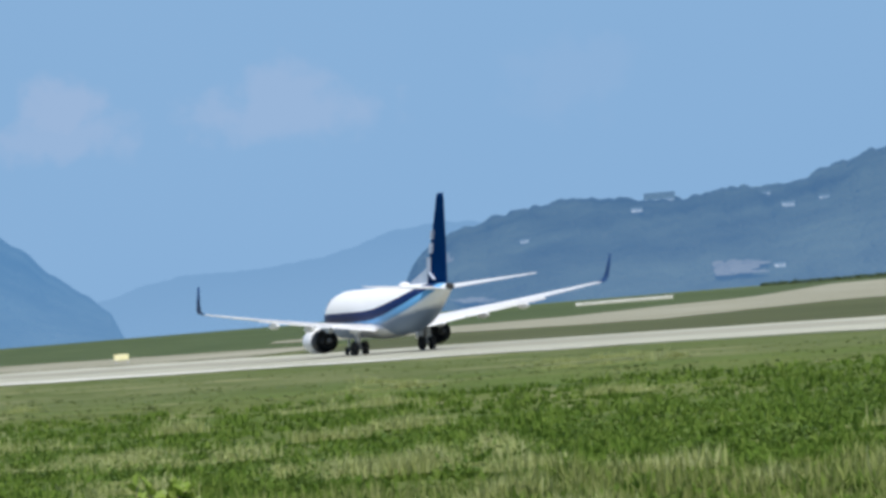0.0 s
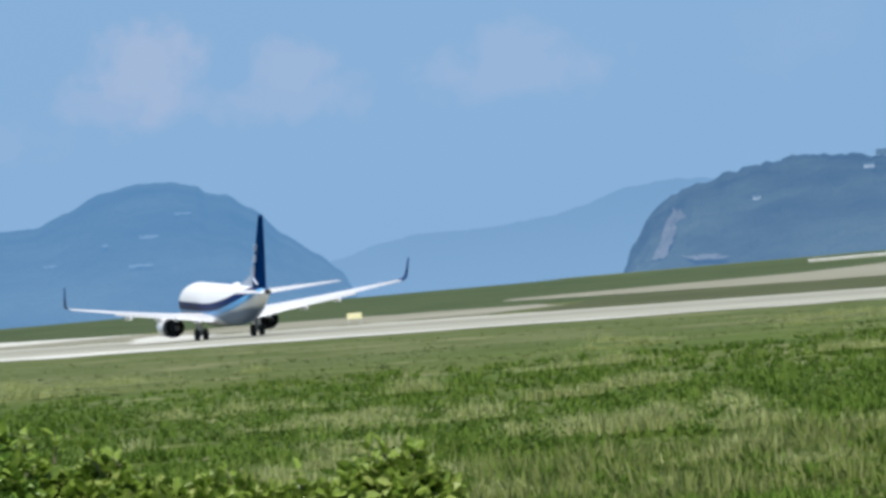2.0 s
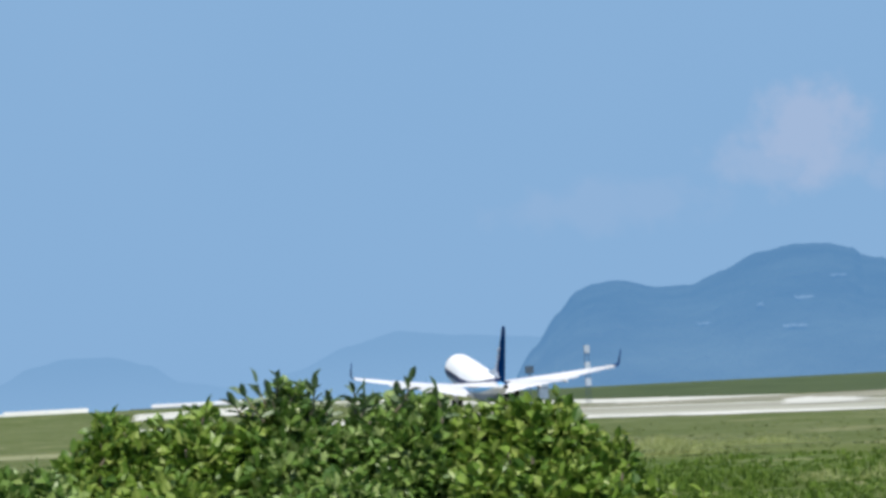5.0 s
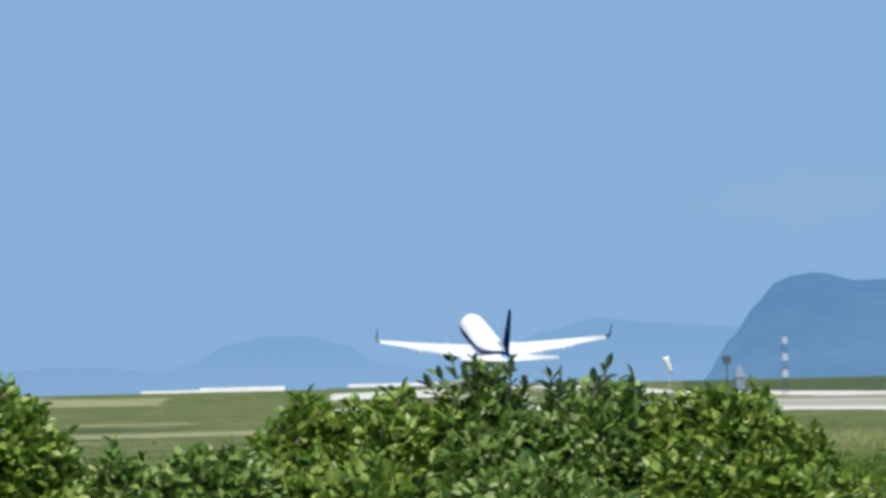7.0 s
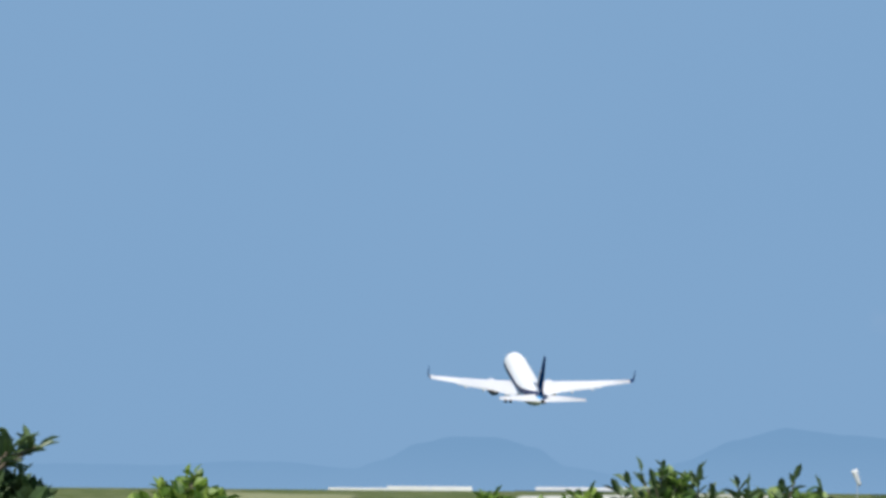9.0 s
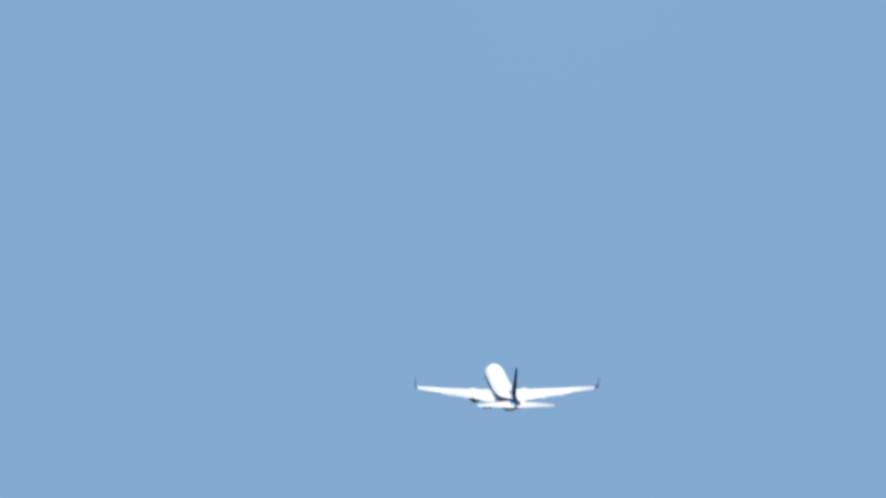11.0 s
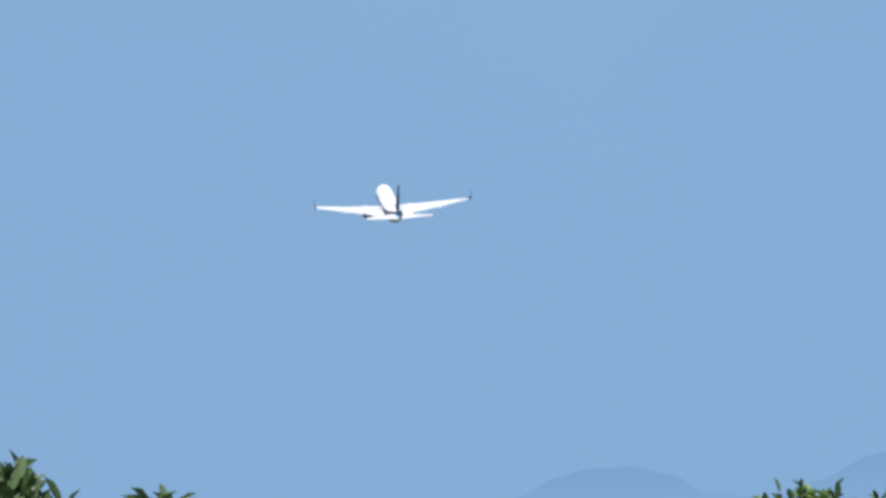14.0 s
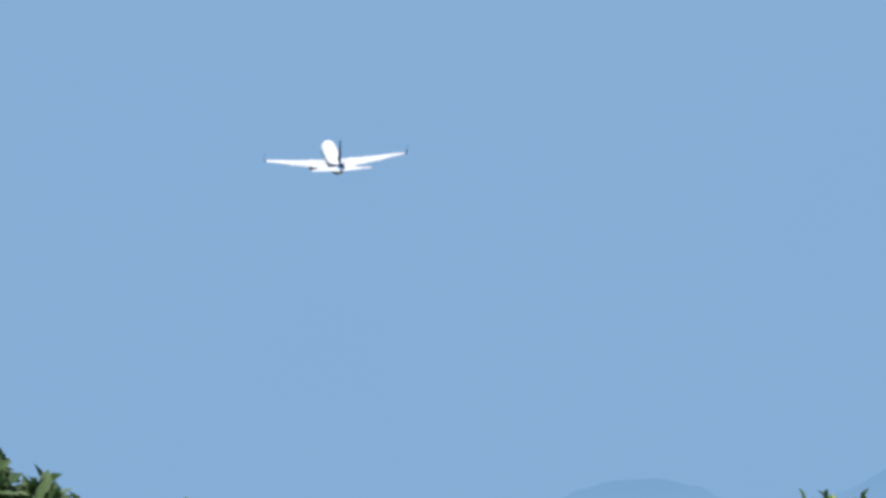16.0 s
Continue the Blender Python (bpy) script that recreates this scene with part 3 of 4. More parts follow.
def scar(name, az0, az1, e0, e1, lean, label, hill="backdrop_headland", mat="quarry"):
    """A bare tract on the headland's slope."""
    verts, faces = [], []
    n, m = 16, 10
    for i in range(n + 1):
        for j in range(m + 1):
            u, v = i / n, j / m
            az = az0 + (az1 - az0) * u * (1 + 0.5 * noise.noise((v * 5, 1.0, az0))) + lean * v + 0.03 * noise.noise((u * 4, v * 6, az0))
            el = e0 + (e1 - e0) * v * (0.8 + 0.4 * noise.noise((u * 5, 0.0, az1)))
            x, y, z = on_slope(az, el, hill)
            k = 1.5
            a = radians(az)
            verts.append((x - k * math.sin(a), y - k * math.cos(a), z + 0.6))
    for i in range(n):
        for j in range(m):
            faces.append((i * (m + 1) + j, (i + 1) * (m + 1) + j, (i + 1) * (m + 1) + j + 1, i * (m + 1) + j + 1))
    tagged(raw(name, verts, faces, mat, smooth=True), label, "cliff", kind="structure")


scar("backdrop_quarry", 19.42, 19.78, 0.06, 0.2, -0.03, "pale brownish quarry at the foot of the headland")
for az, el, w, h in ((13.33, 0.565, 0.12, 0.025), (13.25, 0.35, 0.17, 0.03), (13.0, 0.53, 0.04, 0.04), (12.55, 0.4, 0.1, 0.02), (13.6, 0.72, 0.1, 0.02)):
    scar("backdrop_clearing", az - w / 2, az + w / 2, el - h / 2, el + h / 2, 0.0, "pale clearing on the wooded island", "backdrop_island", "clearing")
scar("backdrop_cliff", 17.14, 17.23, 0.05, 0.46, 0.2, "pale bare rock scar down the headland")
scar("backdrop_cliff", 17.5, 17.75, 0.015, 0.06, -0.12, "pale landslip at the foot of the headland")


# ---- the airliner ----
def wing_loops(rows, seg=14):
    """Aerofoil sections: rows of (x, leading y, chord, z, thickness, lean) with lean turning the section towards upright."""
    loops = []
    for x, lead, chord, z, thick, lean in rows:
        loop = []
        for i in range(seg):
            a = 2 * math.pi * i / seg
            c = 0.5 - 0.5 * math.cos(a)
            t = thick * (1.25 * math.sqrt(max(c, 0)) * (1 - c) + 0.03) * math.copysign(1, math.sin(a) + 1e-9)
            if i in (0, seg // 2):
                t = 0
            loop.append(Vector((x - t * math.sin(lean), lead - c * chord, z + t * math.cos(lean) - 0.045 * (c - 0.4) * chord * math.cos(lean))))
        loops.append(loop)
    return loops


def airliner():
    plane = empty("airliner", Matrix(), "white twin-engine airliner with blue stripe and dark blue fin taking off", "airplane")
    # hull
    stations = ((0.0, 0.06, 2.72), (0.25, 0.42, 2.76), (0.7, 0.78, 2.84), (1.4, 1.14, 2.98), (2.4, 1.5, 3.14), (3.6, 1.74, 3.26), (5.2, 1.86, 3.34),
                (6.5, 1.88, 3.35), (14.0, 1.88, 3.35), (20.5, 1.88, 3.35), (22.5, 1.83, 3.42), (24.5, 1.68, 3.6), (26.5, 1.42, 3.86), (28.5, 1.1, 4.18),
                (30.5, 0.75, 4.5), (32.0, 0.48, 4.74), (33.0, 0.3, 4.88), (33.6, 0.16, 4.94))
    bm = bmesh.new()
    loops = []
    for s, r, zc in stations:
        loops.append([Vector((r * math.cos(2 * math.pi * i / 32), 16.6 - s, zc + 1.06 * r * math.sin(2 * math.pi * i / 32))) for i in range(32)])
    rings(bm, loops)
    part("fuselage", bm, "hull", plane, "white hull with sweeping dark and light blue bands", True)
    bm = bmesh.new()
    turned(bm, [(0.45, 0.3), (0.0, 0.27), (-0.3, 0.22), (-0.32, 0.12)], (0, -16.8, 4.95), 12)
    part("exhaust", bm, "dark", plane, "dark tail exhaust", True)
    # belly fairing
    bm = bmesh.new()
    loops = []
    for k in range(11):
        u = k / 10
        w = 2.05 * math.sin(math.pi * (0.08 + 0.84 * u)) ** 0.5
        loops.append([Vector((w * math.cos(a), 5.6 - 9.0 * u, 2.0 + 0.85 * math.sin(math.pi * (0.06 + 0.88 * u)) ** 0.5 * math.sin(a)))
                      for a in (2 * math.pi * i / 20 for i in range(20))])
    rings(bm, loops)
    part("belly_fairing", bm, "wing", plane, "", True)
    # cockpit panes and cabin doors are only just told apart
    for sx in (-1, 1):
        bm = bmesh.new()
        for j in range(2):
            s0, s1 = (1.75, 2.35) if j == 0 else (2.4, 3.0)
            q = []
            for s, a in ((s0, radians(48)), (s1, radians(38)), (s1, radians(62)), (s0, radians(76))):
                r = 1.14 + (s - 1.4) * 0.33 + 0.03
                q.append(bm.verts.new((sx * r * math.cos(a), 16.6 - s, 2.98 + (s - 1.4) * 0.15 + 1.06 * r * math.sin(a))))
            bm.faces.new(q)
        part("cockpit_window", bm, "dark", plane, "dark cockpit panes")
    # antenna hump on the crown
    bm = bmesh.new()
    loops = []
    for k in range(9):
        u = k / 8
        h = math.sin(math.pi * (0.04 + 0.92 * u))
        loops.append([Vector((0.45 * h * math.cos(a), -3.2 - 2.4 * u, 5.3 + 0.34 * h * math.sin(a))) for a in (2 * math.pi * i / 14 for i in range(14))])
    rings(bm, loops)
    part("antenna_dome", bm, "white", plane, "", True)
    # wings
    rows = ((1.2, 5.4, 7.6, 2.15, 0.5, 0), (1.9, 5.0, 7.1, 2.25, 0.47, 0), (5.8, 2.97, 4.75, 2.72, 0.3, 0), (11.5, 0.0, 3.3, 3.5, 0.2, 0), (16.8, -2.78, 1.75, 4.32, 0.1, 0))
    let = ((16.8, -2.78, 1.75, 4.32, 0.08, 0.1), (17.12, -3.0, 1.65, 4.42, 0.07, 0.5), (17.3, -3.4, 1.35, 4.68, 0.05, 1.1), (17.38, -3.95, 1.0, 5.3, 0.03, 1.5), (17.46, -4.85, 0.6, 6.55, 0.018, 1.53))
    wings = []
    for sx in (1, -1):
        mir = lambda ls: [[Vector((sx * v.x, v.y, v.z)) for v in lp] for lp in ls]
        bm = bmesh.new()
        rings(bm, mir(wing_loops(rows)))
        w = part("wing", bm, "wing", plane, "swept light grey wing", True)
        wings.append((w, sx))
        bm = bmesh.new()
        rings(bm, mir(wing_loops(let)))
        part("winglet", bm, "winglet", w, "upturned dark blue winglet", True)
        # flaps lowered for the take-off
        for xa, xb, ya, yb, za, zb, ca, cb in ((2.1, 5.75, -1.95, -1.65, 2.06, 2.6, 0.85, 0.75), (5.85, 12.2, -1.62, -3.12, 2.6, 3.52, 0.75, 0.6)):
            bm = bmesh.new()
            loops = []
            for x, y, z, c in ((xa, ya, za, ca), (xb, yb, zb, cb)):
                loops.append([Vector((sx * x, y + dy * c, z + dz * c)) for dy, dz in ((0.42, 0.02), (0.0, 0.03), (-0.72, -0.25), (-0.73, -0.28), (0.0, -0.09), (0.4, -0.04))])
            rings(bm, loops)
            part("flap", bm, "wing", w, "lowered trailing flap")
        for x, y, z in ((3.6, -1.3, 2.0), (7.4, -1.35, 2.42), (10.6, -2.1, 2.92)):
            bm = bmesh.new()
            turned(bm, [(1.5, 0.02), (1.0, 0.15), (0.2, 0.21), (-0.7, 0.19), (-1.4, 0.1), (-1.75, 0.02)], (sx * x, y, z), 10, 1.25)
            part("flap_fairing", bm, "wing", w, "", True)
        # engine
        eng = new("engine")
        eng.parent = plane
        tagged(eng, "white engine pod with dark exhaust under the wing")
        ex, ey, ez = sx * 4.83, 2.95, 1.36
        bm = bmesh.new()
        seg = 28
        prof = ((3.3, 0.82), (3.5, 0.9), (3.45, 0.98), (3.0, 1.07), (2.0, 1.13), (1.0, 1.1), (0.7, 1.07), (0.7, 0.95), (3.0, 0.8))
        loops = []
        for y, r in prof:
            loops.append([Vector((ex + r * math.cos(2 * math.pi * i / seg), ey + y,
                                  ez + r * math.sin(2 * math.pi * i / seg) * (0.9 if math.sin(2 * math.pi * i / seg) < 0 else 1.0))) for i in range(seg)])
        rings(bm, loops, False, False)
        part("nacelle", bm, "white", eng, "rounded white nacelle", True)
        # rear of the pod: dark bare metal, blackened further for its shade
        bm = bmesh.new()
        turned(bm, [(0.75, 0.9), (0.7, 1.06), (0.0, 0.99), (-0.4, 0.93), (-0.42, 0.84), (0.1, 0.8)], (ex, ey, ez), 28, 0.96)
        part("exhaust_sleeve", bm, "dark", eng, "dark exhaust sleeve", True)
        bm = bmesh.new()
        turned(bm, [(2.6, 0.8), (2.55, 0.82), (2.5, 0.8)], (ex, ey, ez), 24, 0.95)
        part("fan", bm, "dark", eng)
        # the wide front fills the duct's ring with dark in place of shade
        bm = bmesh.new()
        turned(bm, [(0.6, 0.84), (0.05, 0.86), (0.0, 0.72), (-0.5, 0.62), (-1.0, 0.5), (-1.02, 0.46), (-0.8, 0.4)], (ex, ey, ez), 24)
        part("core_cowl", bm, "dark", eng, "dark exhaust nozzle, duct shade painted in", True)
        bm = bmesh.new()
        turned(bm, [(-0.7, 0.3), (-1.2, 0.24), (-1.7, 0.06)], (ex, ey, ez), 16)
        part("exhaust_cone", bm, "metal", eng, "", True)
        bm = bmesh.new()
        rings(bm, [[Vector((ex + dx, y, z)) for dx, y, z in ((-0.16, ey + 2.4, ez + 1.05), (0.16, ey + 2.4, ez + 1.05), (0.16, ey - 1.6, ez + 0.62), (-0.16, ey - 1.6, ez + 0.62))],
                   [Vector((ex + dx, y, z)) for dx, y, z in ((-0.12, ey + 0.4, ez + 1.45), (0.12, ey + 0.4, ez + 1.45), (0.12, ey - 2.2, ez + 1.15), (-0.12, ey - 2.2, ez + 1.15))]])
        part("pylon", bm, "wing", eng)
        # tailplane
        bm = bmesh.new()
        rings(bm, mir(wing_loops(((0.35, -12.1, 4.2, 4.9, 0.26, 0), (0.9, -12.4, 3.9, 4.96, 0.24, 0), (7.15, -16.1, 1.4, 5.45, 0.08, 0)))))
        part("tailplane", bm, "wing", plane, "light grey tailplane", True)
    # fin
    bm = bmesh.new()
    sec = ((4.9, -9.7, 6.3, 0.3), (5.6, -10.7, 5.4, 0.27), (9.0, -12.9, 3.7, 0.2), (12.1, -14.95, 1.95, 0.12), (12.4, -15.25, 1.6, 0.05))
    loops = []
    for z, lead, chord, th in sec:
        lp = []
        for i in range(16):
            a = 2 * math.pi * i / 16
            c = 0.5 - 0.5 * math.cos(a)
            t = 0 if i in (0, 8) else th * (1.25 * math.sqrt(max(c, 0)) * (1 - c) + 0.03) * math.copysign(1, math.sin(a))
            lp.append(Vector((t, lead - c * chord, z)))
        loops.append(lp)
    rings(bm, loops)
    fin = part("fin", bm, "navy", plane, "tall dark blue fin", True)
    bm = bmesh.new()
    rings(bm, [[Vector((0.1, -5.6, 5.2)), Vector((-0.1, -5.6, 5.2)), Vector((-0.1, -5.5, 5.3)), Vector((0.1, -5.5, 5.3))],
               [Vector((0.16, -11.3, 5.1)), Vector((-0.16, -11.3, 5.1)), Vector((-0.1, -11.3, 6.6)), Vector((0.1, -11.3, 6.6))]])
    part("dorsal_fin", bm, "pale", fin, "pale blue dorsal fillet")
    # slanting pale marks on both sides of the fin
    for sx in (-1, 1):
        for z0, z1, y0, y1, wd in ((6.2, 7.4, -11.6, -12.1, 0.55), (7.7, 8.5, -12.6, -13.0, 0.5), (8.8, 9.5, -13.2, -13.7, 0.45), (5.6, 6.3, -13.2, -11.6, 0.35)):
            bm = bmesh.new()
            q = [bm.verts.new((sx * 0.3, y, z)) for y, z in ((y0, z0), (y0 - wd, z0), (y1 - wd, z1), (y1, z1))]
            bm.faces.new(q)
            r = bmesh.ops.extrude_face_region(bm, geom=list(bm.faces))
            for v in r["geom"]:
                if isinstance(v, bmesh.types.BMVert):
                    v.co.x = sx * 0.1
            part("mark", bm, "pale", fin, "pale slanting painted mark")
    # undercarriage
    gears = []
    for sx in (-1, 1):
        g = new("main_gear")
        g.parent = plane
        tagged(g, "twin-wheel main landing gear leg")
        bm = bmesh.new()
        tube(bm, (0, 0, 0.1), (0, 0, -1.75), 0.14, 0.1, 10)
        tube(bm, (0, 0.05, -0.4), (-sx * 1.1, 0.1, 0.0), 0.07, 0.07, 8)
        tube(bm, (-0.5, 0, -1.72), (0.5, 0, -1.72), 0.08, 0.08, 8)
        part("strut", bm, "strut", g)
        bm = bmesh.new()
        box(bm, sx * 0.22, sx * 0.27, -0.45, 0.45, -1.3, 0.1, 0.02)
        part("gear_door", bm, "wing", g)
        for dx in (-0.43, 0.43):
            wheel(g, (dx, 0, -1.71), 0.575, 0.44)
        gears.append((g, sx, Vector((sx * 2.86, 0, 2.285))))
    g = new("nose_gear")
    g.parent = plane
    tagged(g, "slim twin-wheel nose landing gear leg")
    bm = bmesh.new()
    tube(bm, (0, 0, 0.2), (0, 0.05, -1.5), 0.1, 0.07, 10)
    tube(bm, (0, 0, -0.5), (0, -0.9, 0.1), 0.05, 0.05, 8)
    tube(bm, (-0.25, 0.05, -1.5), (0.25, 0.05, -1.5), 0.05, 0.05, 8)
    part("strut", bm, "strut", g)
    for dx in (-0.21, 0.21):
        wheel(g, (dx, 0.05, -1.5), 0.345, 0.2)
    gears.append((g, 0, Vector((0, 12.6, 1.845))))
    for g, sx, p in gears:
        g.location = p
    return plane, gears, wings


def wheel(parent, c, r, w):
    bm = bmesh.new()
    loops = []
    for x, k in ((-0.5, 0.72), (-0.48, 0.9), (-0.3, 1.0), (0.3, 1.0), (0.48, 0.9), (0.5, 0.72)):
        loops.append([Vector((c[0] + x * w, c[1] + k * r * math.cos(2 * math.pi * i / 20), c[2] + k * r * math.sin(2 * math.pi * i / 20))) for i in range(20)])
    rings(bm, loops)
    part("wheel", bm, "rubber", parent, "black tyre", True)


AIRLINER, GEARS, WINGS = airliner()
# ---- beside the runway ----
def marker_sign():
    x, y = 216.0, 815.0
    s = empty("runway_sign", pose(x, y, 0.0), "yellow lit marker board standing beside the runway", "sign")
    bm = bmesh.new()
    box(bm, -0.85, 0.85, -0.12, 0.12, 0.5, 1.2, 0.04)
    part("panel", bm, "yellow", s)
    for dx in (-0.7, 0.7):
        bm = bmesh.new()
        tube(bm, (dx, 0, -0.05), (dx, 0, 0.5), 0.05, 0.05, 8)
        part("leg", bm, "strut", s)


def windsock():
    x, y = polar(10.78, 1250)
    s = empty("windsock", pose(x, y, 0.0), "white windsock hanging slack from a slim pole", "windsock")
    bm = bmesh.new()
    tube(bm, (0, 0, -0.1), (0, 0, 6.9), 0.07, 0.05, 8)
    part("pole", bm, "strut", s)
    bm = bmesh.new()
    tube(bm, (-0.5, 0, 6.75), (0.06, 0, 6.75), 0.04, 0.04, 8)
    part("swivel", bm, "dark", s)
    bm = bmesh.new()
    loops = []
    for k in range(7):
        u = k / 6
        cx, cz, r = -0.55 + 1.0 * u, 6.75 - 2.6 * u ** 0.9, 0.52 - 0.26 * u
        loops.append([Vector((cx + r * math.cos(a), 0.8 * r * math.sin(a), cz + 0.35 * r * math.cos(a))) for a in (2 * math.pi * i / 14 for i in range(14))])
    rings(bm, loops)
    part("sock", bm, "cloth", s, "drooping white cloth sock", True)


def antenna_tower():
    x, y = polar(11.66, 1300)
    s = empty("antenna_tower", pose(x, y, 0.0), "slim lattice aerial mast with three white antenna panels", "tower")
    for dx, dy in ((-0.35, -0.35), (0.35, -0.35), (0.35, 0.35), (-0.35, 0.35)):
        bm = bmesh.new()
        tube(bm, (dx, dy, -0.1), (dx, dy, 10.0), 0.03, 0.03, 6)
        part("post", bm, "slate", s)
    for k in range(9):
        z = 0.3 + k * 1.1
        for a, b in (((-0.35, -0.35), (0.35, -0.35)), ((0.35, -0.35), (0.35, 0.35)), ((0.35, 0.35), (-0.35, 0.35)), ((-0.35, 0.35), (-0.35, -0.35))):
            bm = bmesh.new()
            tube(bm, (*a, z), (*b, z + (1.0 if k % 2 else -0.2)), 0.02, 0.02, 6)
            part("brace", bm, "slate", s)
    for z in (3.5, 6.3, 9.2):
        bm = bmesh.new()
        box(bm, -0.5, 0.5, -0.75, -0.42, z - 0.7, z + 0.7, 0.12)
        part("antenna_panel", bm, "panel", s, "white antenna panel")


def equipment_hut():
    x, y = polar(11.315, 1800)
    s = empty("equipment_hut", pose(x, y, land_height(x, y)), "small equipment hut, hazed blue grey, with a tall pointed roof", "hut")
    bm = bmesh.new()
    box(bm, -1.1, 1.1, -1.1, 1.1, -0.3, 2.9, 0.05)
    part("wall", bm, "hazed", s)
    bm = bmesh.new()
    rings(bm, [[Vector((a, b, 2.9)) for a, b in ((-1.3, -1.3), (1.3, -1.3), (1.3, 1.3), (-1.3, 1.3))],
               [Vector((a, b, 5.7)) for a, b in ((-0.35, -0.3), (0.35, -0.3), (0.35, 0.3), (-0.35, 0.3))]])
    part("roof", bm, "hazed", s, "pale pointed roof")
    x, y = polar(11.22, 1290)
    s = empty("obstruction_post", pose(x, y, 0.0), "dark square board on a slim post", "post")
    bm = bmesh.new()
    tube(bm, (0, 0, -0.1), (0, 0, 5.7), 0.12, 0.12, 8)
    part("pole", bm, "slate", s)
    bm = bmesh.new()
    box(bm, -0.7, 0.7, -0.3, 0.3, 5.5, 6.8, 0.08)
    part("board", bm, "slate", s)


def seawall(az0, az1, d, z0, z1, label, rubble=False):
    x0, y0 = polar(az0, d)
    x1, y1 = polar(az1, d)
    ln = math.hypot(x1 - x0, y1 - y0)
    w = empty("seawall", pose((x0 + x1) / 2, (y0 + y1) / 2, 0, 0, 0, math.degrees(math.atan2(y1 - y0, x1 - x0))), label, "seawall")
    count = int(ln / 8)
    for i in range(count):
        a = -ln / 2 + ln * i / count
        bm = bmesh.new()
        box(bm, a + 0.05, a + ln / count - 0.05, -0.6, 0.6, z0, z1, 0.06)
        part("block", bm, "concrete", w)
    if rubble:
        bm = bmesh.new()
        rings(bm, [[Vector((x, y, z)) for y, z in ((-6, -3), (-1, z0 - 0.02), (1, z0 - 0.02), (6, -3))] for x in (-ln / 2 - 6, ln / 2 + 6)])
        part("rubble_mound", bm, "slate", w, "dark rubble slope under the wall")


def hedge(x0, x1, y, height, seed):
    """A rough line of bushes along the far edge of the field."""
    rnd = np.random.RandomState(seed)
    n = int(abs(x1 - x0) / 0.5)
    P = []
    for i in range(n * 14):
        x = rnd.uniform(x0, x1)
        top = height * (0.75 + 0.5 * (0.5 + 0.5 * noise.noise((x * 0.06, seed, 0.0))))
        P.append((x, y + rnd.normal(0, 1.0), land_height(x, y) + top * rnd.uniform(0.05, 1.0)))
    ob = leaves("hedge", np.array(P), rnd, (0.5, 0.9), "hedge", up=0.5)
    tagged(ob, "dark green hedge along the edge of the field", "hedge", kind="stuff")


# ---- leaves, shrubs and grass ----
LEAF = np.array([(0, 0, 0), (-0.29, 0.32, 0.07), (-0.26, 0.7, 0.03), (0, 1.0, -0.16), (0.26, 0.7, 0.03), (0.29, 0.32, 0.07), (0, 0.5, -0.05)])
LEAF_FACES = np.array([(0, 6, 1), (1, 6, 2), (2, 6, 3), (3, 6, 4), (4, 6, 5), (5, 6, 0)])


def leaf_frames(n, rnd, out, up, droop=0.15):
    """Random axes for leaves: along (pointing out) and normal (towards the light)."""
    d = out + rnd.normal(0, 0.65, (n, 3))
    d[:, 2] -= droop
    d /= np.linalg.norm(d, axis=1)[:, None] + 1e-9
    nm = out * (1 - up) + np.array([0, 0, 1.0]) * up + rnd.normal(0, 0.5, (n, 3))
    nm -= d * np.sum(nm * d, axis=1)[:, None]
    nm /= np.linalg.norm(nm, axis=1)[:, None] + 1e-9
    return d, nm


def leaves(name, P, rnd, size, mat, parent=None, out=None, up=0.55, width=1.0, label=""):
    n = len(P)
    if out is None:
        out = rnd.normal(0, 1, (n, 3))
        out /= np.linalg.norm(out, axis=1)[:, None]
    d, nm = leaf_frames(n, rnd, out, up)
    s = np.cross(d, nm)
    L = rnd.uniform(size[0], size[1], n)[:, None]
    V = np.empty((n, len(LEAF), 3))
    for k, (a, b, c) in enumerate(LEAF):
        V[:, k] = P + L * (a * width * s + b * d + c * nm)
    F = (LEAF_FACES[None] + len(LEAF) * np.arange(n)[:, None, None]).reshape(-1, 3)
    return raw(name, V.reshape(-1, 3).tolist(), F.tolist(), mat, parent, label)


def leaf_mesh(mat, length, width):
    me = bpy.data.meshes.new("leaf")
    me.from_pydata([(a * width * length, b * length, c * length) for a, b, c in LEAF], [], LEAF_FACES.tolist())
    me.materials.append(MAT[mat])
    return me


